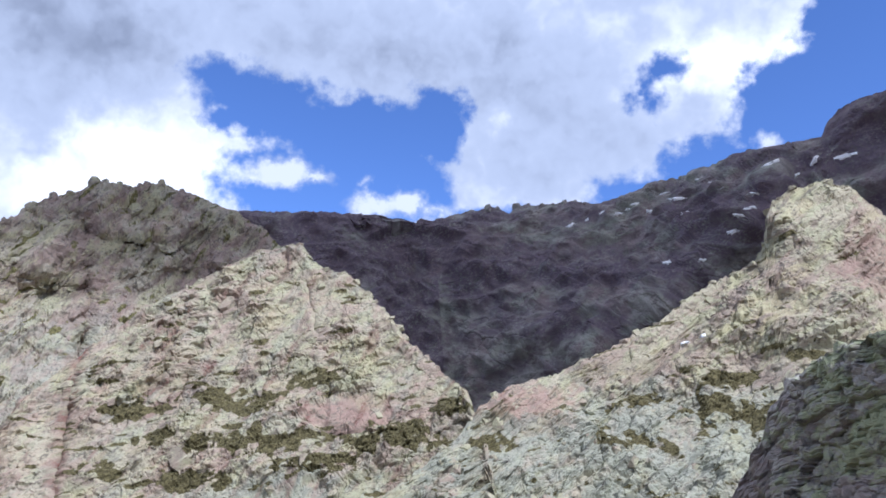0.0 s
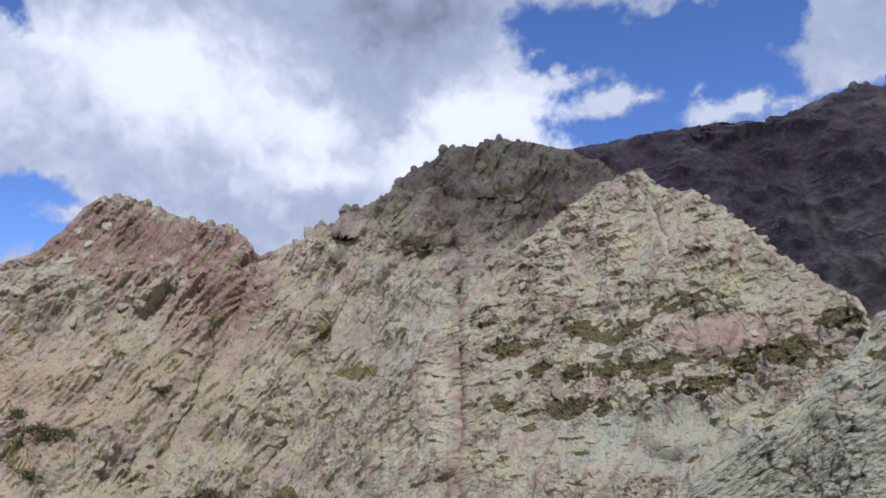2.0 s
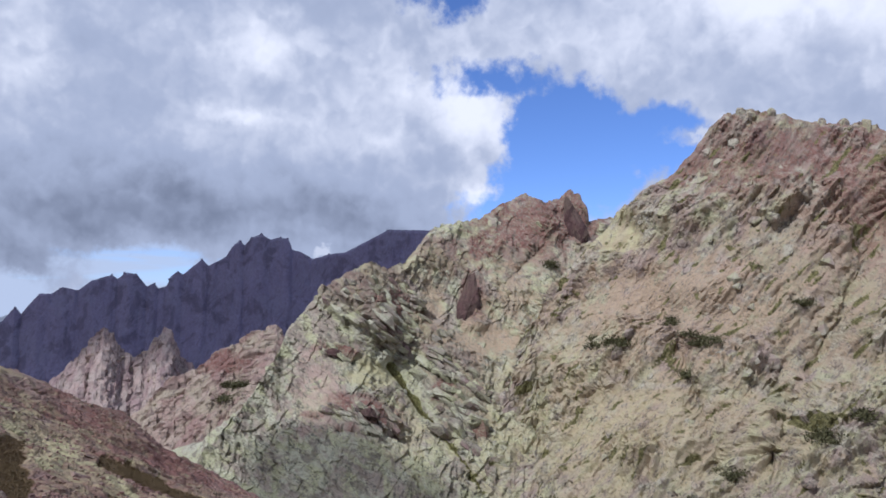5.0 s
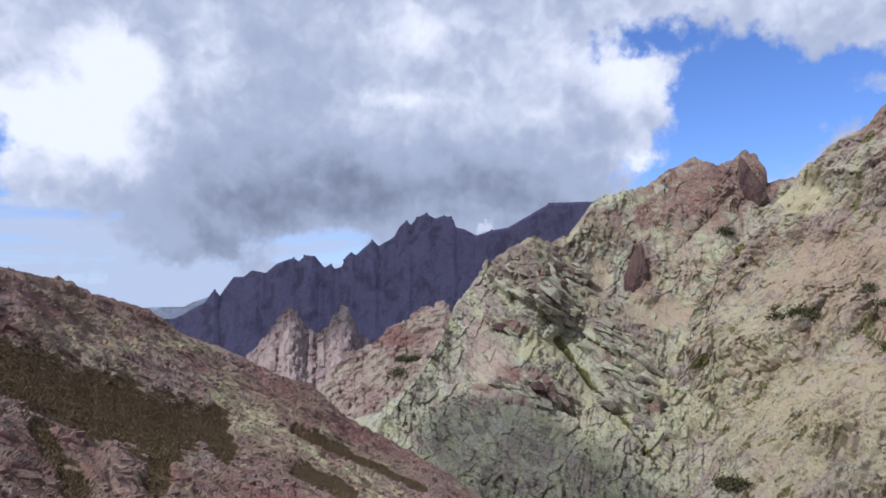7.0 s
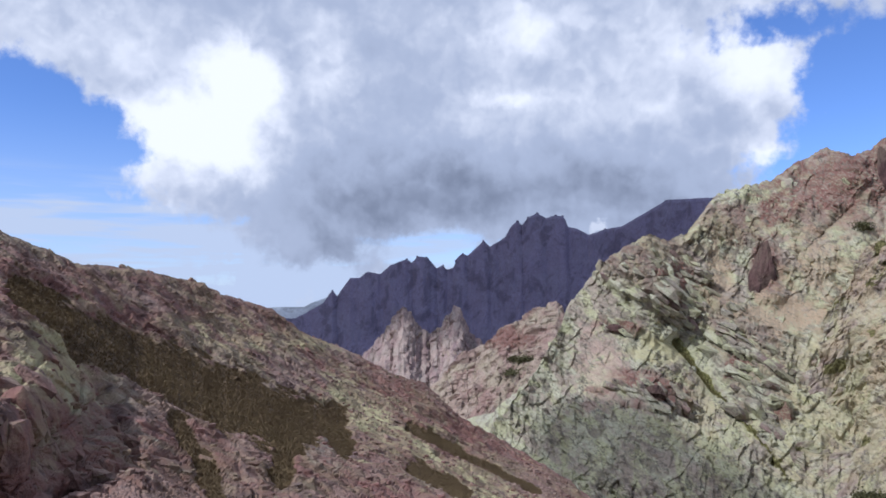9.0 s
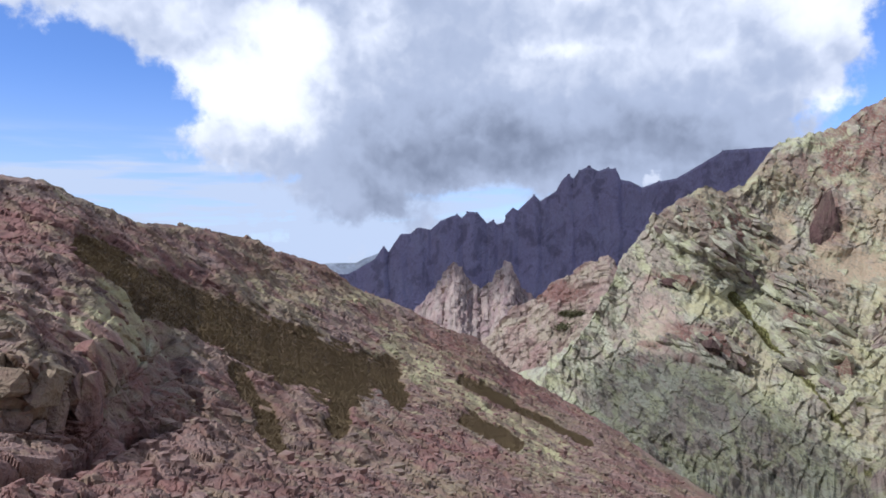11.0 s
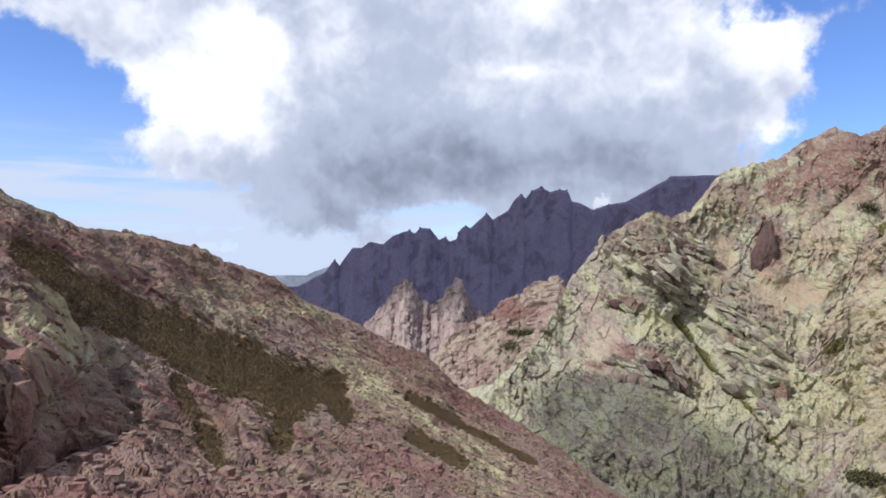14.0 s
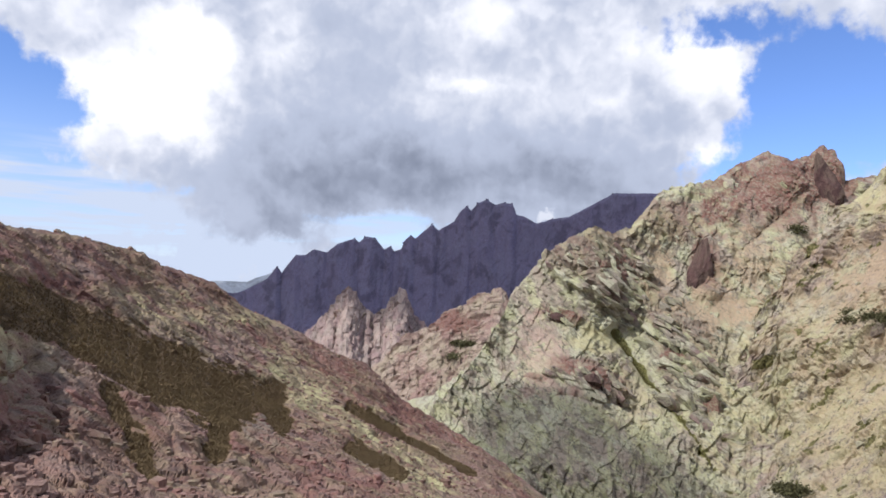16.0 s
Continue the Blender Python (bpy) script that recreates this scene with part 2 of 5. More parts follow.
SCREE = (0.37, 0.285, 0.20)
WALL_ROCK = rock("lichen_granite", (0.385, 0.358, 0.282), (0.303, 0.239, 0.206), (0.364, 0.356, 0.223), (0.085, 0.067, 0.066), 1.0, (260, 50), 1.8, (0.125, 0.115, 0.05), SCREE)
SPUR_ROCK = rock("pale_granite", (0.40, 0.365, 0.27), (0.345, 0.28, 0.225), (0.355, 0.355, 0.235), (0.11, 0.092, 0.08), 1.0, (250, 28), 1.7, (0.098, 0.086, 0.042), (0.24, 0.18, 0.14))
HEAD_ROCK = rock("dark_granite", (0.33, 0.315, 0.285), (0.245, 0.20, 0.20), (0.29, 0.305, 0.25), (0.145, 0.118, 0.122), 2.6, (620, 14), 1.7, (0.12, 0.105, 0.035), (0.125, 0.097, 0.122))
SLAB_ROCK = rock("layered_granite", (0.415, 0.41, 0.305), (0.315, 0.27, 0.222), (0.40, 0.403, 0.247), (0.085, 0.075, 0.068), 0.9, (240, -38), 1.8, (0.16, 0.155, 0.06), SCREE)
BED_ROCK = rock("dark_layered_granite", (0.30, 0.275, 0.225), (0.22, 0.155, 0.14), (0.28, 0.275, 0.18), (0.05, 0.04, 0.038), 0.8, (240, -38), 1.6)
# far ridge: distance haze and cloud shade are put into this purple colour
FAR_ROCK = rock("hazed_porphyry", (0.185, 0.17, 0.265), (0.17, 0.155, 0.245), (0.18, 0.17, 0.255), (0.155, 0.14, 0.22), 8.0, (2000, 70), 1.6)
PINK_ROCK = rock("pink_porphyry", (0.38, 0.305, 0.25), (0.30, 0.205, 0.18), (0.33, 0.29, 0.215), (0.11, 0.08, 0.078), 3.0, (1000, 50), 1.6)
HILL_ROCK = rock("red_granite", (0.305, 0.218, 0.188), (0.25, 0.134, 0.119), (0.255, 0.231, 0.138), (0.11, 0.076, 0.076), 0.7, (0, 0), 1.6, (0.135, 0.094, 0.054), (0.13, 0.078, 0.06), 0.55)
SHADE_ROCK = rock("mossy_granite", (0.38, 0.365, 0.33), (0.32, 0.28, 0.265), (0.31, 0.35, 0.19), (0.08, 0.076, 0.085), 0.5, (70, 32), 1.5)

RUST_ROCK = rock("rust_red_granite", (0.11, 0.064, 0.060), (0.06, 0.033, 0.033), (0.12, 0.088, 0.07), (0.06, 0.04, 0.04), 0.8, (240, 75), 1.8)

# paler copy of the far ridge's rock, with the sunlight put into the colour
RIB_ROCK = rock("sunlit_porphyry", (0.40, 0.315, 0.28), (0.29, 0.21, 0.205), (0.33, 0.28, 0.25), (0.14, 0.105, 0.115), 3.0, (1300, 74), 2.2)
# distance haze is in this pale blue-grey base colour
HAZY_ROCK = rock("hazy_grey_hill", (0.58, 0.62, 0.68), (0.50, 0.54, 0.60), (0.54, 0.58, 0.62), (0.40, 0.44, 0.50), 20.0)

# ---- noise for the rock relief ----
PERM = np.random.RandomState(7).permutation(256).astype(np.int64)
PERM = np.concatenate([PERM, PERM, PERM])
GRAD = np.random.RandomState(8).normal(size=(256, 3)).astype(np.float32)
GRAD /= np.linalg.norm(GRAD, axis=1)[:, None]
JIT = np.random.RandomState(9).rand(256, 3).astype(np.float32)


def hashed(i, j, k):
    return PERM[PERM[PERM[i & 255] + (j & 255)] + (k & 255)]


def perlin(p):
    """Gradient noise, about -0.7 to 0.7."""
    b = np.floor(p).astype(np.int64)
    f = (p - b).astype(np.float32)
    w = f * f * f * (f * (f * 6 - 15) + 10)
    out = np.zeros(len(p), np.float32)
    for dx in (0, 1):
        for dy in (0, 1):
            for dz in (0, 1):
                gr = GRAD[hashed(b[:, 0] + dx, b[:, 1] + dy, b[:, 2] + dz)]
                d = gr[:, 0] * (f[:, 0] - dx) + gr[:, 1] * (f[:, 1] - dy) + gr[:, 2] * (f[:, 2] - dz)
                out += d * (w[:, 0] if dx else 1 - w[:, 0]) * (w[:, 1] if dy else 1 - w[:, 1]) * (w[:, 2] if dz else 1 - w[:, 2])
    return out


def fbm(p, octaves=4, gain=0.5, ridged=False):
    out, amp = np.zeros(len(p), np.float32), 1.0
    for o in range(octaves):
        n = perlin(p * 2.03 ** o + 17.3 * o)
        out += amp * ((0.5 - np.abs(n) * 1.6) if ridged else n)
        amp *= gain
    return out


def blocks(p):
    """Cellular noise: each point's offset from its block's heart, the block's random values and how near the joint is."""
    b = np.floor(p).astype(np.int64)
    f1 = np.full(len(p), 9.0, np.float32)
    f2 = np.full(len(p), 9.0, np.float32)
    cell = np.zeros(len(p), np.int64)
    off = np.zeros((len(p), 3), np.float32)
    for dx in (-1, 0, 1):
        for dy in (-1, 0, 1):
            for dz in (-1, 0, 1):
                h = hashed(b[:, 0] + dx, b[:, 1] + dy, b[:, 2] + dz)
                q = (b + np.array((dx, dy, dz)) + JIT[h] - p).astype(np.float32)
                d = np.einsum("ij,ij->i", q, q)
                near = d < f1
                f2 = np.where(near, f1, np.minimum(f2, d))
                cell = np.where(near, h, cell)
                off = np.where(near[:, None], q, off)
                f1 = np.where(near, d, f1)
    return off, JIT[(cell * 7 + 3) & 255], np.sqrt(f2) - np.sqrt(f1)


def bedded(p, reach, dip, size):
    """Points in the frame of the rock's beds, which run round the valley: along the beds (rising to the right by dip degrees), into the slope, across the beds."""
    h = np.hypot(p[:, 0], p[:, 1])
    x, z = -np.arctan2(-p[:, 0], p[:, 1]) * reach, np.arctan2(p[:, 2] - EYE, h) * reach
    c, w = math.cos(radians(dip)), math.sin(radians(dip))
    return np.stack([(x * c + z * w) / size[0], h / (14.0 * size[1]), (z * c - x * w) / size[2]], 1).astype(np.float32)


# ---- the shape of a mountain ----
def line(points):
    """A function through (bearing, value) pairs."""
    pts = sorted(points)
    a, v = np.array([q[0] for q in pts], float), np.array([q[1] for q in pts], float)
    return lambda x: np.interp(x, a, v)


def smooth(x):
    x = np.clip(x, 0, 1)
    return x * x * (3 - 2 * x)


def gully(az, el, a0, e0, a1, e1, width, depth):
    """Depth of a straight groove (negative depth: a rib) from one bearing and height to another."""
    ux, uy = a1 - a0, e1 - e0
    n = ux * ux + uy * uy
    t = np.clip(((az - a0) * ux + (el - e0) * uy) / n, 0, 1)
    d = np.hypot(az - a0 - t * ux, el - e0 - t * uy)
    return depth * np.exp(-(d / width) ** 2)


def lump(az, el, a, e, w, h, depth):
    return depth * smooth(1.4 * (1 - np.hypot((az - a) / w, (el - e) / h)))


def patch(az, el, wob, a, e, w, h):
    """Soft-edged irregular spot: 0 to 1."""
    return smooth(0.5 + 1.3 * (1 - np.hypot((az - a) / w, (el - e) / h)) + 1.3 * wob)


def calmed(crest, reach=2.4):
    """A skyline without its teeth, for the slope below it."""
    return lambda a: sum(crest(a + k * reach / 5) for k in range(-5, 6)) / 11


def slivers(az, el, dip, wide, seed, least):
    """Thin strips of growth along ledges that rise to the right by dip degrees: 0 to 1."""
    c, w = math.cos(radians(dip)), math.sin(radians(dip))
    n = fbm(np.stack([((el * w - az * c) * 0.35 / wide).ravel(), ((el * c + az * w) * 1.5 / wide).ravel(), 0 * az.ravel() + seed], 1), 4, 0.6).reshape(az.shape)
    return smooth((n - least) * 5)


def surface(crest, far, foot, base, bend):
    """Horizontal distance of a slope at a bearing and height (degrees)."""
    def at(az, el):
        lo = np.degrees(np.arctan2(base - EYE, foot(az)))
        v = np.clip((el - lo) / np.maximum(calmed(crest)(az) - lo, 0.5), 0, 1.1)
        return foot(az) + (far(az) - foot(az)) * v ** bend
    return at


def mountain(name, label, material, span, crest, far, foot, base, nu, nv, bend=1.0, relief=None, cover=None, rough=(), jag=(0.0, 1.0), back=140.0, upright=False, calm=0.5, seen=None, broken=(0.40, 0.60), still=None, hue=None, kind="", category="mountain"):
    """A mountain as one shell: a front slope lofted from its foot to its skyline, with rock relief, and a back slope down to the base."""
    a = np.linspace(span[0], span[1], nu)
    ce = crest(a)
    if jag[0]:
        ce = ce + jag[0] * fbm(np.stack([a * jag[1], a * 0, a * 0 + 3.3], 1), 3, 0.6)
    lo = np.degrees(np.arctan2(base - EYE, foot(a)))
    ce = np.maximum(ce, lo + 0.3)
    v = np.repeat(np.linspace(0, 1, nv)[None], nu, 0)
    if seen is not None:
        low = np.clip((seen(a) - lo) / (ce - lo), 0.02, 0.9)[:, None]
        k = 14
        v = np.concatenate([low * np.linspace(0, 1, k, endpoint=False)[None], low + (1 - low) * np.linspace(0, 1, nv - k)[None]], 1)
    el = lo[:, None] + (ce - lo)[:, None] * v
    az = np.repeat(a[:, None], nv, 1)
    even = np.maximum(calmed(crest)(a), lo + 0.3)
    vs = np.clip((el - lo[:, None]) / (even - lo)[:, None], 0, 1.1)
    d = foot(a)[:, None] + (calmed(far, 1.0)(a) - foot(a))[:, None] * vs ** bend
    if upright:
        d = foot(a)[:, None] + (far(a) - foot(a))[:, None] * v ** bend
        zc = EYE + far(a) * np.tan(np.radians(ce))
        zz = base + np.maximum(zc - base, 1)[:, None] * v
        el = np.degrees(np.arctan2(zz - EYE, d))
    edge = smooth((1 - v) * 45)
    if relief is not None:
        d = d + relief(az, el) * (0.25 + 0.75 * edge)
    x, y, z = -d * np.sin(np.radians(az)), d * np.cos(np.radians(az)), EYE + d * np.tan(np.radians(el))
    P = np.stack([x, y, z], -1)
    du, dv = np.gradient(P, axis=0), np.gradient(P, axis=1)
    N = np.cross(dv, du)
    N /= np.linalg.norm(N, axis=2)[..., None] + 1e-9
    N *= np.sign(-(N[..., :1] * x[..., None] + N[..., 1:2] * y[..., None] - 2 * N[..., 2:] * d[..., None] * 0.5))
    flatp = P.reshape(-1, 3).astype(np.float32)
    push = np.zeros(len(flatp), np.float32)
    for layer in rough:
        push += layer(flatp, az.ravel(), el.ravel())
    push *= smooth((az.ravel() - min(span)) / 3.0) * smooth((max(span) - az.ravel()) / 3.0)
    fade = (calm + (1 - calm) * edge).ravel()
    if rough and not upright:
        push *= broken[0] + broken[1] * smooth(0.5 + 1.9 * perlin(flatp / 26.0 + 3.7))
    if still is not None:
        push *= 1 - still(az, el).ravel()
    toward = np.array((0, 0, EYE)) - flatp
    toward /= np.linalg.norm(toward, axis=1)[:, None]
    front = flatp + (push * fade)[:, None] * (0.6 * N.reshape(-1, 3) + 0.55 * toward)
    # back slope
    nb = 14
    s = np.linspace(0, 1, nb + 1)[1:]
    top = front.reshape(nu, nv, 3)[:, -1]
    out = np.stack([-np.sin(np.radians(a)), np.cos(np.radians(a))], 1)
    rear = np.zeros((nu, nb, 3), np.float32)
    rear[..., :2] = top[:, None, :2] + out[:, None, :] * (back * s)[None, :, None]
    rear[..., 2] = base + (top[:, 2] - base)[:, None] * (1 - s ** 1.2)[None, :]
    lumps = fbm(rear.reshape(-1, 3) / (0.2 * back), 4).reshape(nu, nb)
    rear[..., 2] += lumps * 0.06 * back * (1 - s)[None, :]
    allp = np.concatenate([front.reshape(nu, nv, 3), rear], 1)
    n = nv + nb
    idx = np.arange(nu * n).reshape(nu, n)
    faces = np.stack([idx[:-1, :-1], idx[:-1, 1:], idx[1:, 1:], idx[1:, :-1]], -1).reshape(-1, 4)
    if span[1] < span[0]:
        faces = faces[:, ::-1]
    me = mesh_from(name, allp.reshape(-1, 3), faces, material)
    cov = np.zeros((nu, n, 4), np.float32)
    cov[..., 3] = 1
    if cover is not None:
        wob = fbm(flatp / 6.0, 4, 0.6)
        cov[:, :nv, :3] = np.clip(cover(az, el, wob.reshape(nu, nv)), 0, 1)
    layer = me.attributes.new("cover", "FLOAT_COLOR", "POINT")
    layer.data.foreach_set("color", cov.ravel())
    if hue is not None:
        tint = np.zeros((nu, n, 4), np.float32)
        tint[:, :nv, :3] = np.clip(hue(az, el, wob.reshape(nu, nv)), 0, 1)
        me.attributes.new("hue", "FLOAT_COLOR", "POINT").data.foreach_set("color", tint.ravel())
    SLOPES[name] = (a, front.reshape(nu, nv, 3), N, cov[:, :nv])
    return tagged(new(name, me), label, category, "", kind)


SLOPES = {}


def spot(name, az, el):
    """The place on a slope met in the direction (az, el), and the slope's outward normal there."""
    a, P, N, _ = SLOPES[name]
    i = int(np.argmin(np.abs(a - az)))
    col = P[i]
    e = np.degrees(np.arctan2(col[:, 2] - EYE, np.hypot(col[:, 0], col[:, 1])))
    hit = np.nonzero((e[:-1] <= el) & (e[1:] > el))[0]
    k = int(hit[0]) if len(hit) else int(np.argmax(e))
    return Vector(col[k].tolist()), Vector(N[i, k].tolist())


def mesh_from(name, verts, faces, material, soft=False):
    me = bpy.data.meshes.new(name)
    verts, faces = np.ascontiguousarray(verts, np.float32), np.ascontiguousarray(faces, np.int32)
    k = faces.shape[1]
    me.vertices.add(len(verts))
    me.vertices.foreach_set("co", verts.ravel())
    me.loops.add(faces.size)
    me.loops.foreach_set("vertex_index", faces.ravel())
    me.polygons.add(len(faces))
    me.polygons.foreach_set("loop_start", np.arange(0, faces.size, k, dtype=np.int32))
    me.update(calc_edges=True)
    me.polygons.foreach_set("use_smooth", np.full(len(faces), soft))
    me.materials.append(material)
    me.validate()
    return me


def facets(reach, dip, size, block, tilt, crack):
    """Fractured rock: tilted flat-faced blocks that stand proud by chance, with narrow open joints."""
    def layer(p, a, e):
        q = bedded(p, reach, dip, size)
        q = q + 0.5 * np.stack([perlin(q * 0.6), perlin(q * 0.6 + 31), perlin(q * 0.6 + 77)], 1)
        off, rnd, gap = blocks(q)
        lean = np.einsum("ij,ij->i", off, rnd - 0.5)
        return block * (rnd[:, 0] - 0.5) + 2.0 * tilt * lean - crack * smooth(1 - gap * 8.0)
    return layer


def ledges(reach, dip, size, height):
    """Beds that jut out one over another and break off."""
    def layer(p, a, e):
        q = bedded(p, reach, dip, size)
        h = q[:, 2] + 1.1 * perlin(q * (0.5, 0.5, 0.3)) + 0.35 * perlin(q * (2.0, 2.0, 0.6) + 9)
        f = h - np.floor(h)
        bed = JIT[np.floor(h).astype(np.int64) & 255, 1]
        lap = np.where(f < 0.85, (f / 0.85) ** 1.6, (1 - f) / 0.15)
        return height * lap * (0.35 + bed) * smooth(0.62 + 1.5 * perlin(q * (0.45, 0.45, 0.25) + 40))
    return layer


def swell(size, height, octaves=4, ridged=False):
    return lambda p, az, el: height * fbm(p / np.array(size, np.float32), octaves, 0.55, ridged)


def slant(dip, across, along, height):
    """Long ribs and clefts that rise to the right by dip degrees as seen from the valley."""
    c, w = math.cos(radians(dip)), math.sin(radians(dip))
    return lambda p, az, el: height * fbm(np.stack([(el * c + az * w) * across, (el * w - az * c) * along, 0 * az + 11], 1), 3 if across < 1 else 2, 0.5, True)


def ribs(across, down, height):
    """Ribs and gullies that run down a far face."""
    return lambda p, az, el: height * fbm(np.stack([az * across, el * down, 0 * az + 5], 1), 4 if across < 1 else 2, 0.5, True)


def within(layer, mask, outside):
    """A layer of relief at full height inside a mask and at a share of it elsewhere."""
    return lambda p, az, el: layer(p, az, el) * (outside + (1 - outside) * mask(az, el))


# ---- ground ----
def build_ground():
    nr, na = 60, 180
    r = np.concatenate([[0.0], np.geomspace(60, 4900, nr)])
    t = np.linspace(0, 2 * np.pi, na, endpoint=False)
    x, y = r[:, None] * np.cos(t), r[:, None] * np.sin(t)
    p = np.stack([x, y, 0 * x], -1).reshape(-1, 3)
    p[:, 2] = -62 + 6 * fbm(p / 160.0, 3) - np.clip(0.17 * (-p[:, 0] - 200), 0, 260)
    idx = np.arange((nr + 1) * na).reshape(nr + 1, na)
    nxt = np.roll(idx, -1, 1)
    faces = np.stack([idx[:-1], idx[1:], nxt[1:], nxt[:-1]], -1).reshape(-1, 4)
    me = mesh_from("ground", p, faces, PINK_ROCK, True)
    tagged(new("ground", me), "stony valley floor of pale granite rubble", "ground", "", "structure")


build_ground()



def cloud_material():
    m = bpy.data.materials.new("cloud")
    m.use_nodes = True
    g = Nodes(m.node_tree)
    pos = g.node("ShaderNodeNewGeometry").outputs["Position"]
    n, _ = g.noise(pos, 0.01, 4)
    b = g.tree.nodes.new("ShaderNodeBsdfDiffuse")
    g.tree.links.new(g.mix(n, (0.7, 0.72, 0.76), (0.85, 0.85, 0.87)), b.inputs[0])
    thin = g.math("ADD", g.node("ShaderNodeAttribute", name="thin").outputs["Fac"], g.math("MULTIPLY", g.math("SUBTRACT", n, 0.5), 0.1))
    mixed = g.node("ShaderNodeMixShader", g.step(thin, 1.0, 0.84, 0.0, 0.72), g.node("ShaderNodeBsdfTransparent").outputs[0], b.outputs[0])
    g.tree.links.new(mixed.outputs[0], g.node("ShaderNodeOutputMaterial").inputs[0])
    return m


CLOUD = cloud_material()


def cloud(label, x, y, wide, deep, height, seed, veil=0.0):
    """A flat-based cumulus overhead whose shadow falls round (x, y) at the walker's height."""
    bulk = min(1.0, wide / 400)
    na, nr = 96, 60
    t = np.linspace(0, 2 * np.pi, na, endpoint=False)
    r = np.linspace(0, 1, nr)
    rim = 1 + 0.03 * fbm(np.stack([2.2 * np.cos(t), 2.2 * np.sin(t), 0 * t + seed], 1), 5, 0.6)
    px, py = (r[:, None] * rim * np.cos(t)) * wide, (r[:, None] * rim * np.sin(t)) * deep
    dome = np.sqrt(np.clip(1 - r ** 2, 0, 1))[:, None]
    puff = fbm(np.stack([px.ravel(), py.ravel(), 0 * px.ravel() + seed], 1) / 160.0, 4, 0.6).reshape(px.shape)
    hi = bulk * dome * (90 + 120 * np.abs(puff))
    lo = -bulk * dome * (18 + 10 * puff)
    base = Vector((x, y, 0)) + sun_way * (height / sun_way.z)
    P = np.concatenate([np.stack([px, py, hi], -1), np.stack([px, py, lo], -1)[::-1][1:]]).reshape(-1, 3) + np.array(base)
    rows = 2 * nr - 1
    idx = np.arange(rows * na).reshape(rows, na)
    nxt = np.roll(idx, -1, 1)
    faces = np.stack([idx[:-1], idx[1:], nxt[1:], nxt[:-1]], -1).reshape(-1, 4)
    me = mesh_from("cloud", P, faces, CLOUD, True)
    thin = np.maximum(np.repeat(np.concatenate([r, r[::-1][1:]]), na), veil).astype(np.float32)
    me.attributes.new("thin", "FLOAT", "POINT").data.foreach_set("value", thin)
    tagged(new("cloud", me), label, "cloud", "clouds overhead")


cloud("broad white cumulus drifting over the valley head", -340, 1030, 1030, 690, 1300, 1.5)
cloud("long grey-white cumulus drifting over the far ridge", -2480, -60, 1205, 1900, 2000, 4.5)
# unseen cloud, added only to half-shade the foot of the layered ridge
cloud("small unseen cumulus added to shade the foot of the ridge", -152, -12, 56, 34, 700, 8.5, 0.905)

# ---- far mountains ----
far_line = line([(60, 6), (77.5, 6.9), (80.8, 6.9), (84.2, 5), (85.5, 4.8), (86.7, 4.4), (87.7, 4.9), (88.4, 5.1), (88.7, 5.9), (89.4, 6), (90.1, 5.8), 
                 (90.8, 6.2), (91.5, 5.9), (92, 5.3), (92.4, 5.6), (92.8, 5.3), (93.3, 4.4), (94.6, 3.6), (95.1, 4.1), (96.4, 2.9), (96.8, 3.1), (97.3, 2.7), 
                 (97.5, 2), (98.1, 1.8), (98.4, 2.2), (98.9, 1.9), (99.6, 2.8), (100.4, 2.9), (100.9, 2.4), (101.3, 2.7), (102.6, 2.2), (103.4, 1.5), 
                 (104.4, 1.7), (105.1, 1.2), (105.8, 1.2), (106.8, -0.3), (107.2, 0.2), (107.8, -0.7), (110, -1.9), (118, -2.2)])
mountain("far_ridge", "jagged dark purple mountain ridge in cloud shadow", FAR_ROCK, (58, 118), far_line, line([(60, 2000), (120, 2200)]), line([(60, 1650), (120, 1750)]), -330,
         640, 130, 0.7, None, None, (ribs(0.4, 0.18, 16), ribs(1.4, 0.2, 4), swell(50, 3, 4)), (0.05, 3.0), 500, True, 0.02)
mountain("far_hill", "bare grey hill far down the valley", HAZY_ROCK, (100, 124), line([(100, -1.6), (106, -0.3), (107.5, -0.3), (109.5, -1.05), (112, -1.1), (118, -1.5), (124, -1.9)]),
         line([(0, 3500)]), line([(0, 2900)]), -345, 80, 30, 1.0, None, None, (swell(200, 20),), (0.05, 2), 600, True)
mountain("rock_rib", "sunlit pink rock ribs below the dark ridge", RIB_ROCK, (86, 110),
         line([(85.55, -5), (92.55, -4.6), (95.05, -4.3), (96.15, -3.6), (96.85, -2.3), (97.4, -1.0), (98.0, -1.9), (98.7, -3.0), (99.3, -3.5), (99.9, -3.3), (100.7, -2.3), (101.5, -1.2), (102.3, -2.2), (103.3, -3.5), (104.75, -5.2), (106.55, -6.8), (109.55, -8.4)]),
         line([(0, 1500)]), line([(0, 1150)]), -260, 280, 120, 1.0, None, None, (ribs(1.1, 0.15, 12), ribs(3.2, 0.5, 7), slant(66, 2.0, 0.5, 5), facets(1350, 66, (16, 8, 6), 3, 4.5, 1.5), swell(14, 3, 4, True)), (0.5, 3.5), 300, True, 0.3)
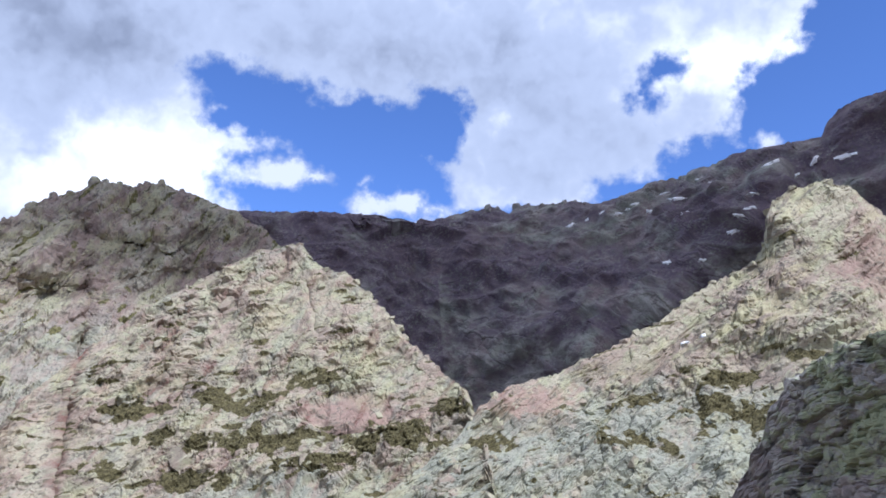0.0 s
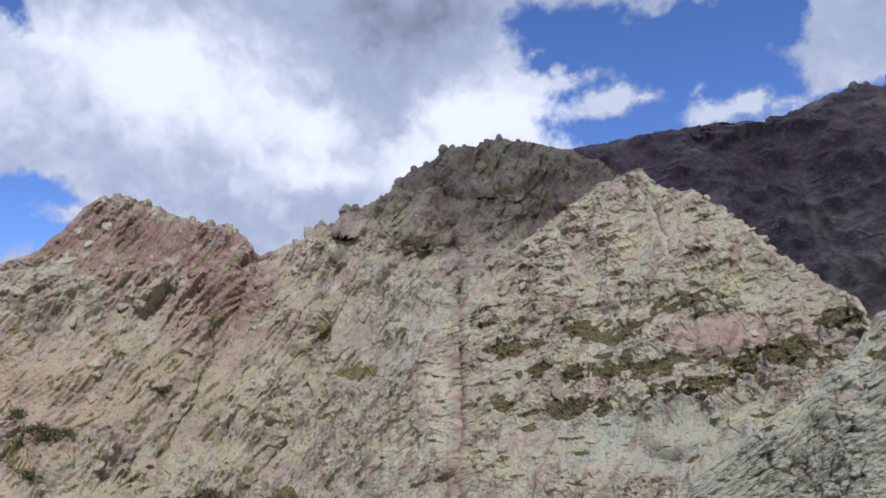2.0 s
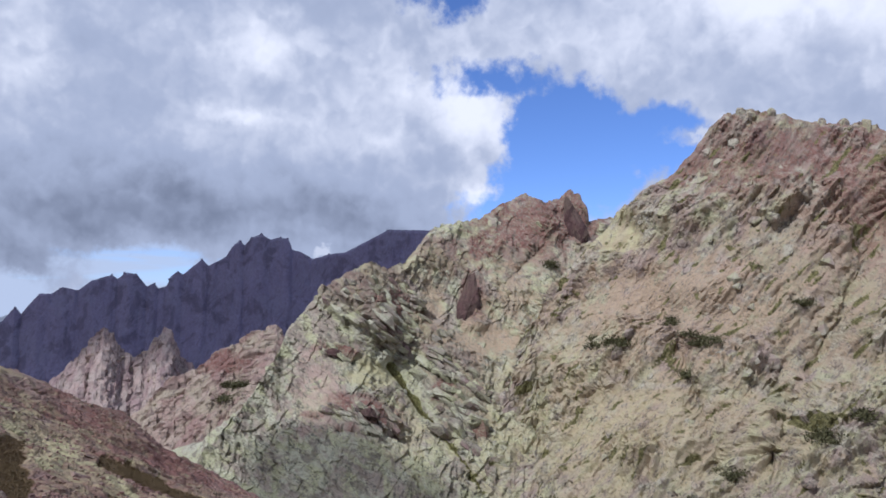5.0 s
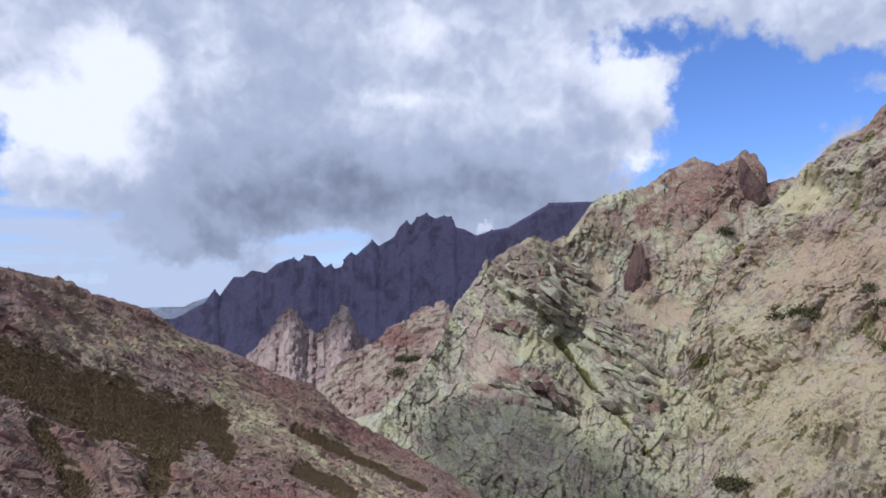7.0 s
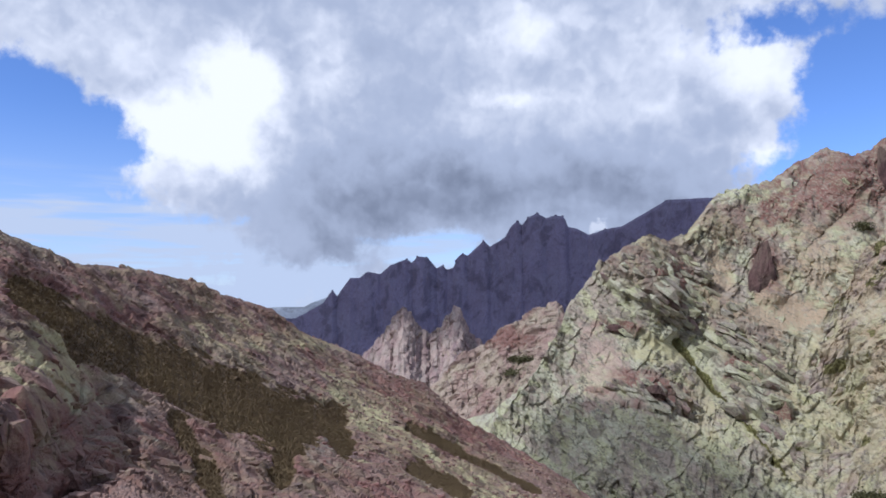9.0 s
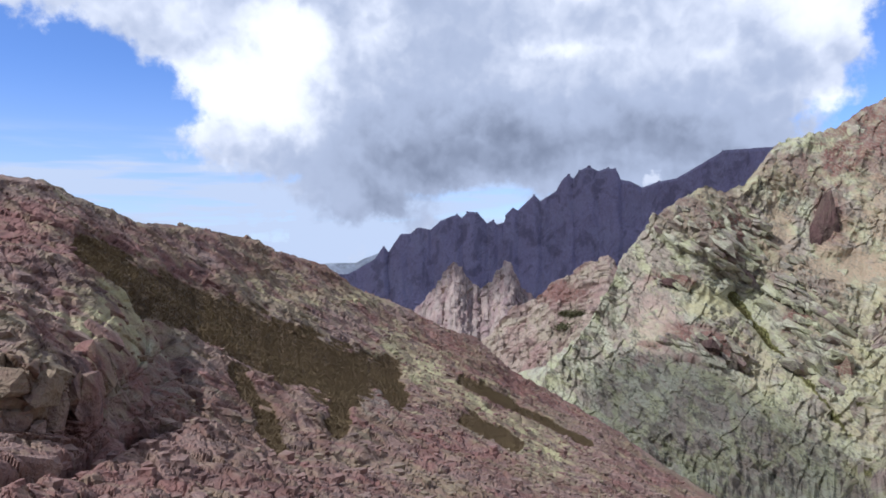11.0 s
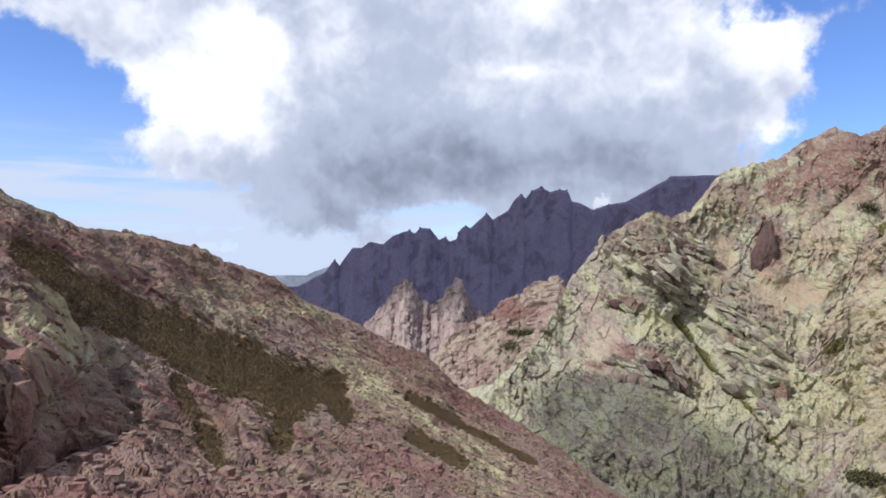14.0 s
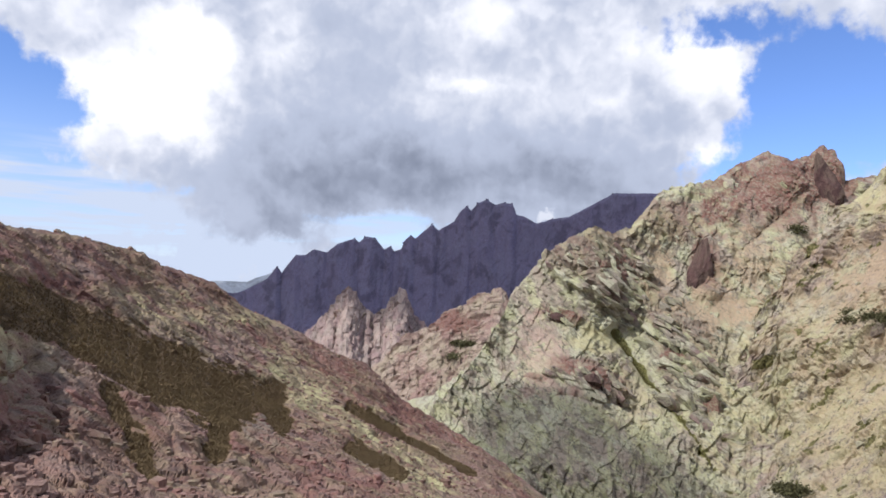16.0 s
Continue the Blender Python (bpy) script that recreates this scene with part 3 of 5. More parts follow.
mountain("valley_spur", "pink and pale rock spur closing the valley", PINK_ROCK, (84, 101),
         line([(84, -4), (88.5, -2.2), (89.6, -1.1), (91.4, -2.0), (93.2, -3.1), (95.4, -4.4), (97, -5.6), (99, -7.4), (101, -9)]),
         line([(0, 760)]), line([(84, 420), (101, 560)]), -150, 280, 140, 1.0, None,
         lambda az, el, w: np.stack([0 * az, patch(az, el, w, 93, -4.2, 2, 0.9), 0 * az], -1), (swell(45, 15, 5, True), slant(48, 1.2, 0.3, 8), facets(650, 48, (14, 8, 5), 1.8, 2.8, 1.0), swell(7, 1.6, 4)), (0.4, 2.5), 200, True, 0.1)

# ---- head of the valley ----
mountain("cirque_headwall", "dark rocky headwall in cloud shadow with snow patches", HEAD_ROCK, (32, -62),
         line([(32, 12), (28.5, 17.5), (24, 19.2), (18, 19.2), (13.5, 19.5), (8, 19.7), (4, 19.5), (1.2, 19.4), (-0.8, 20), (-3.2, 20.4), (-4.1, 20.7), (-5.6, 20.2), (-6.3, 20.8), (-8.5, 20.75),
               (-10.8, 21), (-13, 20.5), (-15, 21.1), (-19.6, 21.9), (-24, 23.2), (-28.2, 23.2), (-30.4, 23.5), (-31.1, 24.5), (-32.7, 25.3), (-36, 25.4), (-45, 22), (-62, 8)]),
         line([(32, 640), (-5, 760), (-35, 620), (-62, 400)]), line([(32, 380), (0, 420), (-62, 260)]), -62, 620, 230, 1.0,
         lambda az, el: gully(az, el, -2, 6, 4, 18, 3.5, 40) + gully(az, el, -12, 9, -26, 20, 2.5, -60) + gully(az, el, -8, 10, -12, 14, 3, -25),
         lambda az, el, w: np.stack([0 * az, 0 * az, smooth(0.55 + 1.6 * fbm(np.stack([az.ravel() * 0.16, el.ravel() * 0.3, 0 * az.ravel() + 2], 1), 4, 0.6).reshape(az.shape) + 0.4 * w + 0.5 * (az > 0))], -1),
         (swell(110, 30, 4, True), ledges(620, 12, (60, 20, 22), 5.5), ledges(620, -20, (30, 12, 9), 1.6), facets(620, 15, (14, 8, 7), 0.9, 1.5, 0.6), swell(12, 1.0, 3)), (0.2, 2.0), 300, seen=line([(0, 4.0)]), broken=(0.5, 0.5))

# ---- the rock walls of the north side ----
G_crest = line([(58, 5), (62, 8.0), (64.4, 7.6), (65.1, 7.3), (65.5, 9.7), (66.3, 10), (67.3, 9.4), (68.2, 9.1), (69.8, 9.7), (71.6, 9), (73.4, 7.9), (75.7, 7.3), (77.5, 6.8), (78.6, 5.4),
                (79.8, 4.0), (81.1, 3.7), (82.3, 4.2), (84.2, 3.1), (86.4, 1.2), (87.7, -0.4), (88.6, -1.5), (89.3, -3.6), (90.6, -6.2), (92.4, -8.3), (94.2, -10.6), (96, -14.5), (98, -20)])
G_far = line([(58, 420), (66, 410), (75, 370), (79, 340), (82, 300), (87, 280), (91, 250), (98, 190)])
G_foot = line([(58, 150), (98, 150)])
G_at = surface(G_crest, G_far, G_foot, -62, 1.0)
W_crest = line([(72.4, -9.5), (71.3, -5.0), (69.5, -1.2), (67.5, 1.2), (66, 3.3), (64.9, 5.0), (64, 6.3), (62.3, 8.1), (58.3, 11.1), (55.8, 13.8), (54.6, 14.8), (52.8, 15.2), (50.6, 14.8), (49.2, 14.2), (47.4, 13.6), (44.7, 13.3), (43.2, 11.7), (42.9, 11.5), (41, 12.1),
                (39.1, 12.8), (38.2, 13.9), (37, 13.9), (36.2, 15), (35.3, 15.1), (34.3, 15.4), (32.2, 16.2), (31.4, 17.5), (30.4, 18.3), (29, 18.7), (27.6, 19.6), (24.8, 19.7), (23, 20.4), (19.5, 19.7), (17.1, 19), (14.5, 17.6), (11, 15), (6, 10), (0, 2), (-6, -8), (73.5, -16), (74.5, -24)])
W_out = line([(58, 40), (62, 15), (65, 4.5), (68, 2), (73, 0.8)])
W_main = line([(62, 330), (58, 330), (53, 345), (43, 370), (30, 430), (20, 440), (12, 420), (0, 330), (-6, 250)])
W_foot = line([(74, 149), (-6, 149)])
W_far = lambda az: np.where(az > 60, np.maximum(np.minimum(G_at(az, W_crest(az)) - W_out(az), 330), 150), W_main(az))
W_at = surface(W_crest, W_far, W_foot, -62, 1.0)


def wall_relief(az, el):
    d = gully(az, el, 26.6, 11, 27.3, 4, 0.6, 12) + gully(az, el, 27.3, 4, 26.8, -6, 0.8, 16)
    d = d + gully(az, el, 43, 11, 52, -10, 1.0, 10) + gully(az, el, 36, 8, 46, -12, 0.9, 9) + gully(az, el, 60, 3, 54, -14, 1.2, 8)
    d = d + lump(az, el, 36, 14, 1.6, 1.6, -12) + lump(az, el, 24, 17.5, 5, 2.2, -14) + lump(az, el, 30.5, 14.5, 3, 2.5, -12) + gully(az, el, 38, 11.5, 30, 11.0, 0.7, 3) + gully(az, el, 30, 11, 20, 14.2, 0.8, 5) + gully(az, el, 28.2, 18, 27.2, 12, 0.5, 5) + lump(az, el, 58, -1, 7, 4, 8) + lump(az, el, 28.6, 11.8, 2.6, 1.2, 4)
    return d


def wall_cover(az, el, w):
    turf = np.zeros_like(az)
    for a, e, sa, se in ((30.2, -0.5, 1.0, 1.2), (24.7, -6, 2.0, 0.7), (40.9, -7.6, 1.0, 1.0), (48.9, -7.9, 1.2, 0.6), (22.7, 3.5, 1.0, 0.6), (46.5, 6, 0.5, 0.8), (35, 2, 2.0, 0.5), (38, 5, 0.6, 1.6)):
        turf = np.maximum(turf, patch(az, el, w * 1.6, a, e, sa, se) * 0.9)
    rust = 0.6 * patch(az, el, w, 45.5, 9, 3, 4) + 0.75 * patch(az, el, w, 53, 12, 6, 2.8) + 0.1 * patch(az, el, w, 29, 14.5, 10, 4.5) + 0.3 * patch(az, el, w * 1.8, 46, 4, 13, 7)
    turf = np.maximum(turf, 0.8 * slivers(az, el, 48, 0.8, 3, 0.25))
    turf = np.maximum(turf, smooth(0.9 * gully(az, el, 23.4, -4.9, 29.9, -9.3, 0.8, 1.0) + 0.9 * w + 0.05))
    rust = rust + 0.8 * gully(az + 0.7 * w, el, 26.6, 11, 27.2, -2, 0.5, 1.0) + 0.8 * gully(az + 0.7 * w, el, 27.2, -2, 28.4, -8, 0.5, 1.0)
    soil = 0.95 * patch(az, el, w * 1.4, 58, 2, 5.5, 2.0) + 0.5 * patch(az, el, w * 1.6, 57, -1, 8, 3) + 0.35 * patch(az, el, w * 1.6, 60, -10, 8, 6) + 0.25 * patch(az, el, w * 1.5, 58, -1, 13, 9)
    return np.stack([turf, rust, soil], -1)


def dome(az, el):
    """The blocky summit above the gully."""
    return smooth(1.6 * (1 - np.hypot((az - 28) / 13, (el - 16) / 6.5)))


def wall_hue(az, el, w):
    """Yellow lichen, grey-green and pink parts of the wall."""
    yellow = 0.95 * patch(az, el, w * 0.5, 62.5, 6.5, 2.4, 1.8) + 0.5 * patch(az, el, w, 65, -8, 6, 8) + 0.5 * patch(az, el, w, 57, -9, 8, 4) + 0.4 * patch(az, el, w * 1.4, 45, 2, 9, 8) + 0.6 * patch(az, el, w, 32.5, -4, 3.5, 2) + 0.5 * patch(az, el, w, 46, 7, 2, 2)
    mint = 0.8 * smooth((40 - az) / 13 + 0.8 * w) * smooth((12 - el) / 5)
    pink = 0.8 * patch(az, el, w, 54, 3, 1.6, 1.0) + 0.45 * patch(az, el, w * 1.5, 46, 7, 4, 3.5) + 0.3 * slivers(az, el, 52, 1.6, 23, 0.12) + 0.4 * patch(az, el, w, 61, 0.5, 3, 2)
    return np.stack([yellow, mint, pink], -1)


mountain("rock_wall", "lichen-covered granite mountain wall with broken crags", WALL_ROCK, (74.5, -6), W_crest, W_far, W_foot, -62, 900, 300, 1.0, wall_relief, wall_cover,
         (swell(60, 10, 4, True), within(swell((24, 24, 14), 6, 3, True), dome, 0.0), within(ledges(260, 14, (22, 10, 8), 4.5), dome, 0.0), slant(52, 0.55, 0.10, 6.5), slant(50, 1.6, 0.35, 1.8), ledges(260, 56, (60, 25, 14), 2.2), ledges(260, 46, (14, 9, 4.5), 1.4), swell((9, 9, 7), 1.5, 5, True), facets(260, 8, (5, 5, 3.4), 0.6, 1.1, 0.2), facets(260, 50, (5.5, 5, 2.6), 0.9, 1.6, 0.35), facets(260, 46, (2.8, 2.0, 1.4), 0.4, 0.7, 0.35), swell(2.0, 0.5, 2)), (0.18, 1.8), 160, still=lambda az, el: 0.45 * patch(az, el, 0, 58, 1.5, 6, 2.4) + 0.8 * patch(az, el, 0, 62.5, 6.3, 2.0, 1.5), hue=wall_hue, seen=line([(80, -17), (40, -16), (20, -14), (-6, -9)]))


def butt_cover(az, el, w):
    turf = np.zeros_like(az)
    for a, e, sa, se in ((9.8, 6.4, 2.2, 0.6), (15.8, 4.6, 3.4, 0.7), (13.6, 4.9, 1.5, 0.5), (13.8, 1.4, 4.2, 0.85), (9.3, 0.1, 2.6, 0.7), (3.0, 2.1, 2.8, 1.0), (5.6, 1.6, 1.8, 0.6), (20.5, 1.8, 1.2, 0.5), (24.2, -0.6, 1.4, 0.5), (18.2, -1.2, 3.0, 0.5), (23, 3.6, 1.4, 0.8), (-0.9, 4.5, 1.4, 0.7), (8.5, 2.2, 2.5, 0.5)):
        turf = np.maximum(turf, patch(az, el, w * 1.7, a, e, sa, se))
    turf = np.maximum(turf, 0.8 * slivers(az, el, 8, 0.8, 7, 0.25))
    rust = 0.6 * slivers(az, el, 60, 1.5, 17, 0.22) + 0.9 * gully(az + 0.7 * w, el, 26.6, 11, 27.2, -8, 0.5, 1.0) + 0.35 * patch(az, el, w, 7, 3.9, 3.5, 1.3) + 0.3 * patch(az, el, w, 20, 6.4, 3, 2)
    return np.stack([turf, rust, 0 * az], -1)


C_crest = line([(40, -24), (36, -8), (30, 4), (24.6, 9.8), (21.3, 12.3), (18.8, 14), (15.2, 16.2), (13.4, 16.6), (12.4, 17), (11.6, 16.9), (10.5, 15.7), (9, 15.1), (7.6, 14.8), (4.8, 12.4), (3, 10.1), (0.3, 7.9), (-2.3, 5.7), (-3.6, 3), (-5, -4), (-8, -22)])
C_margin = line([(40, 1), (34, 3), (28, 14), (24, 34), (20, 58), (16, 82), (12, 100), (-8, 100)])
C_right = line([(14, 330), (12.4, 325), (4.8, 300), (-2.3, 265), (-6, 200), (-8, 160)])
C_back = lambda az: np.maximum(W_at(az, C_crest(az)) - C_margin(az), 150)
C_far = lambda az: C_right(az) + (C_back(az) - C_right(az)) * smooth((az - 9) / 11)
def butt_hue(az, el, w):
    yellow = 0.4 * slivers(az, el, 20, 2.0, 31, 0.1) + 0.5 * patch(az, el, w, 4, -3, 3, 1.5)
    mint = 0.75 * patch(az, el, w, 12, -3.5, 7, 2.5) + 0.4 * slivers(az, el, 60, 2.2, 37, 0.05)
    pink = 0.9 * patch(az, el, w, 7.5, 3.4, 3.2, 1.3) + 0.5 * patch(az, el, w, 1, 4, 2, 2) + 0.35 * slivers(az, el, 30, 2.0, 41, 0.08)
    return np.stack([yellow, mint, pink], -1)


mountain("rock_buttress", "sunlit pale granite buttress with turf ledges", SPUR_ROCK, (40, -8), C_crest, C_far, line([(0, 146)]), -62, 540, 300, 1.0,
         lambda az, el: gully(az, el, 26.6, 9, 27.2, -8, 0.28, 5) + gully(az, el, 18.5, 13, 19.5, 5, 0.25, 3) + gully(az, el, 11, 14, 9, 7, 0.2, 2.5) + lump(az, el, 7, 3.8, 3.5, 1.6, -7) + lump(az, el, 14.5, 14, 3, 3, -2) + lump(az, el, 11, -3, 3, 2.4, -6),
         butt_cover, (swell(50, 8, 4, True), slant(35, 0.6, 0.15, 3), slant(24, 1.8, 0.5, 1.5), ledges(250, 14, (20, 9, 4), 1.7), ledges(250, 70, (16, 9, 7), 1.7), swell((9, 9, 6), 1.5, 5, True), facets(250, 20, (5, 6, 2.6), 0.8, 1.4, 0.6), facets(250, 30, (3.0, 2.2, 1.5), 0.4, 0.7, 0.35), swell(2.0, 0.5, 2)), (0.35, 1.8), 90, still=lambda az, el: 0.6 * patch(az, el, 0, 7, 3.9, 3, 1.2) + 0.7 * patch(az, el, 0, 12.5, -3.6, 4, 2.2), hue=butt_hue, seen=line([(40, -17), (24, -15), (10, -12), (-8, -9)]), broken=(0.38, 0.56))


def spur_cover(az, el, w):
    turf = np.zeros_like(az)
    for a, e, sa, se in ((-21.5, 6.5, 2.6, 0.6), (-14.4, 4.6, 1.8, 0.6), (-23.1, 3.7, 2.2, 1.2), (-15.1, 1.7, 2.0, 0.6), (-28, 7.9, 1.4, 0.4), (-3.6, 2, 1.6, 0.5), (-20.5, 4.5, 1.6, 0.7)):
        turf = np.maximum(turf, patch(az, el, w * 1.7, a, e, sa, se))
    turf = np.maximum(turf, 0.8 * slivers(az, el, 18, 0.8, 9, 0.28))
    return np.stack([turf, 0.35 * patch(az, el, w, -6, 4.6, 4, 2) + 0.4 * patch(az, el, w, -33, 14, 3, 2), 0.4 * patch(az, el, w, -16, 7.5, 5, 1.0)], -1)


mountain("rock_spur", "pale green-grey granite spur with turf patches", SPUR_ROCK, (22, -62),
         line([(22, -24), (16, -12), (10, -5.8), (6.7, -3.6), (2.5, -0.8), (-1.3, 2.5), (-2.7, 4.6), (-5.4, 6.5), (-9, 7.3), (-12.5, 8.9), (-17.4, 11.3), (-20.9, 13.7), (-24.3, 15.1), (-25.5, 16.6), (-26.2, 19.3), (-27.7, 20.1), (-29.7, 20.2), (-31.4, 19.5), (-33.5, 17.3), (-45, 12), (-62, -4)]),
         line([(22, 146), (16, 165), (10, 190), (6.7, 209), (2.5, 230), (-1.3, 243), (-5, 275), (-26, 340), (-40, 390), (-62, 400)]), line([(22, 138), (6, 138), (-62, 120)]), -62, 720, 290, 1.0,
         lambda az, el: gully(az, el, -24, 15, -12, 3, 1.0, 6) + lump(az, el, -28, 17, 4, 3, -3),
         spur_cover, (swell(50, 8, 4, True), slant(38, 0.6, 0.12, 5), slant(34, 2.0, 0.4, 1.8), ledges(240, 40, (26, 9, 5), 2.4), swell((9, 9, 6), 1.5, 5, True), facets(240, 36, (6, 6, 2.8), 0.9, 1.5, 0.6), facets(240, 36, (3.0, 2.2, 1.5), 0.4, 0.7, 0.35), swell(2.0, 0.5, 2)), (0.35, 1.8), 120, hue=lambda az, el, w: np.stack([0.5 * slivers(az, el, 36, 2.2, 43, 0.1), 0.85 * smooth((8 - el) / 4 + 0.8 * w) * smooth(0.9 - patch(az, el, w, -6, 5.2, 4, 1.2)), 0.8 * patch(az, el, w, -6, 5.2, 4, 1.2) + 0.6 * patch(az, el, w, -33, 14, 2.5, 2.5)], -1), seen=line([(0, -10)]), broken=(0.38, 0.56))


EAST = 0.45  # the ridge's features and the heather lie this much further round to the right


def ridge_beds(az, el):
    """Where the tilted slabs lie bare: a belt under the crest and a second one across the green gully."""
    az = az + EAST
    upper = np.maximum(gully(az, el, 85.0, 2.2, 80.2, -1.6, 1.9, 1.0), gully(az, el, 82.2, 3.2, 79.4, 0.2, 1.3, 1.0))
    lower = np.maximum(gully(az, el, 77.6, -2.4, 75.2, -8.6, 1.5, 1.0), gully(az, el, 75.4, -4.5, 74.2, -9.2, 1.2, 1.0))
    ledge = np.maximum(gully(az, el, 85.2, -7.0, 80.6, -8.6, 0.8, 0.8), gully(az, el, 86.2, -2.6, 83.9, -3.5, 0.45, 0.9))
    return smooth(1.35 * np.maximum(np.maximum(upper, lower), ledge))


def ridge_relief(az, el):
    az = az + EAST
    d = lump(az, el, 74.4, 0.6, 1.5, 3.0, -4) + lump(az, el, 66.4, 8.3, 1.3, 2.4, -4) + lump(az, el, 69.9, 8, 2.2, 2.4, -6)
    d = d + lump(az, el, 83.5, 0.6, 4.2, 4.2, -4) + lump(az, el, 75.8, -5.5, 2.8, 4.6, -4) + lump(az, el, 86, -9, 6, 5, -5) + lump(az, el, 71, -1, 3.5, 4, 5)
    d = d + gully(az, el, 84.3, 0.4, 81.0, -3.9, 0.3, 1.0) + gully(az, el, 81.0, -3.9, 78.3, -7.6, 0.4, 1.2) + gully(az, el, 78.3, -7.6, 73.5, -14.3, 0.4, 1.2)
    d = d + gully(az, el, 86.2, -3.0, 83.9, -3.9, 0.28, 3.5) + gully(az, el, 87.8, -8.0, 86.4, -8.0, 0.18, 2.0) + gully(az, el, 85, -9.0, 80.2, -9.8, 0.22, 2.5) + gully(az, el, 76, -9.9, 73.2, -9.7, 0.3, 4)
    return d + gully(az, el, 69.4, 5.0, 72.5, 2.0, 0.5, 4) + gully(az, el, 67.5, 3, 70.5, -2, 0.4, 3)


def ridge_cover(az, el, w):
    az = az + EAST
    turf = smooth(1.1 * np.maximum(gully(az + 0.3 * w, el, 81.0, -4.0, 78.3, -7.6, 0.36, 1.0), 0.8 * gully(az + 0.5 * w, el, 78.3, -7.6, 73.5, -14.3, 0.34, 1.0)) + 0.3 * w)
    rust = 1.0 * patch(az, el, w * 0.4, 74.6, 1.2, 1.0, 2.0) + 1.0 * patch(az, el, w * 0.6, 66.4, 8.6, 2.0, 1.8) + 0.75 * patch(az, el, w, 83, -7.6, 2.2, 1.2) + 0.95 * patch(az, el, w, 69.6, 7.4, 4.6, 2.2) + 0.9 * patch(az, el, w, 85, -3.1, 1.2, 0.5)
    # last term paints the shaded gaps between slabs dark with the rust colour
    rust = rust + 0.7 * patch(az, el, w, 76.6, -6.2, 0.9, 0.9) + 0.6 * patch(az, el, w, 74.6, -9.4, 1.3, 0.6) + 0.55 * patch(az, el, w, 76.5, 4.6, 3.2, 1.6) + 0.45 * patch(az, el, w, 71, 4.8, 3.5, 1.6) + 0.45 * patch(az, el, w, 81.2, 0.4, 1.4, 1.2) + 0.7 * patch(az, el, w, 87.1, -7.8, 0.9, 0.3) + 0.55 * smooth(ridge_beds(az - EAST, el) + 0.5 * w)
    soil = 0.9 * patch(az, el, w * 1.3, 77.8, 0.6, 1.1, 1.9) + 0.95 * patch(az, el, w * 1.3, 73.6, -2.2, 2.6, 1.5) + 0.6 * patch(az, el, w * 1.5, 71.5, 1, 2.0, 2.5) + 0.3 * patch(az, el, w * 1.5, 66, -4, 5, 7)
    return np.stack([turf, rust, soil], -1)


def ridge_hue(az, el, w):
    az = az + EAST
    yellow = 0.9 * patch(az, el, w * 0.6, 82.4, -4.9, 2.0, 1.1) + 0.6 * patch(az, el, w, 70, -9, 6, 6) + 0.5 * patch(az, el, w, 79.5, -9, 1.5, 3) + 0.4 * patch(az, el, w, 80, 4, 3, 1.5)
    mint = 0.4 * patch(az, el, w, 75.8, -5, 2.4, 4)
    pink = 0.7 * patch(az, el, w, 86.6, -6.5, 2.0, 3.0) + 0.4 * patch(az, el, w, 69, 6, 4, 2)
    return np.stack([yellow, mint, pink], -1)


def ridge_calm(az, el):
    az = az + EAST
    return 0.8 * gully(az, el, 81.0, -4.0, 78.3, -7.6, 0.5, 1.0) + 0.55 * patch(az, el, 0, 85.0, -12.0, 6, 2.5) + 0.55 * patch(az, el, 0, 85.6, -6.5, 2.2, 3.0) + 0.6 * patch(az, el, 0, 77.8, 0.6, 0.9, 1.7) + 0.65 * patch(az, el, 0, 73.6, -2.2, 2.2, 1.2) + 0.4 * patch(az, el, 0, 82.4, -4.9, 1.8, 1.0)


mountain("layered_ridge", "yellow-green lichened granite ridge of tilted slabs with a rust-red tooth", SLAB_ROCK, (98, 58), G_crest, G_far, G_foot, -62, 600, 360, 1.0, ridge_relief, ridge_cover,
         (swell(55, 6, 3, True), slant(-42, 0.5, 0.2, 3), within(slant(-38, 1.9, 0.6, 2.4), ridge_beds, 0.2), within(ledges(240, -38, (16, 9, 5), 5.0), ridge_beds, 0.16), within(ledges(240, -34, (9, 6, 2.6), 2.4), ridge_beds, 0.2),
          ribs(1.3, 0.3, 1.6), swell((8, 8, 7), 1.7, 5, True), facets(240, 60, (6, 6, 2.6), 0.8, 1.4, 0.0), facets(240, -30, (2.8, 2.0, 1.4), 0.5, 0.9, 0.0), swell(2.0, 0.5, 2)), (0.25, 1.8), 160, still=ridge_calm, hue=ridge_hue, seen=line([(98, -19), (58, -16)]), broken=(0.5, 0.5))

# ---- near spur and the hillside the walker stands on ----
mountain("near_spur", "shaded mossy granite outcrop", SHADE_ROCK, (-17, -80),
         line([(-17, -16), (-19, -8), (-21.4, -1.4), (-22.8, 0.6), (-24.1, 2.5), (-24.7, 4.9), (-26, 6.4), (-28, 7.9), (-29.9, 8.9), (-32.3, 9.7), (-38, 11), (-50, 12), (-80, 2)]),
         line([(-17, 104), (-22, 97), (-26, 84), (-32, 66), (-40, 48), (-50, 40), (-80, 34)]), line([(-17, 100), (-22, 92), (-26, 78), (-32, 60), (-40, 42), (-50, 34), (-80, 30)]), -24, 280, 170, 1.0,
         None, lambda az, el, w: np.stack([0 * az, 0 * az, 0 * az], -1), (swell(12, 2.2, 5, True), facets(70, 35, (3.4, 2.6, 1.7), 0.65, 1.1, 0.45), swell(2.5, 0.7, 4, True), facets(70, 30, (1.1, 0.9, 0.7), 0.25, 0.45, 0.25)), (0.5, 1.5), 30, seen=line([(0, -4)]), broken=(0.6, 0.5))


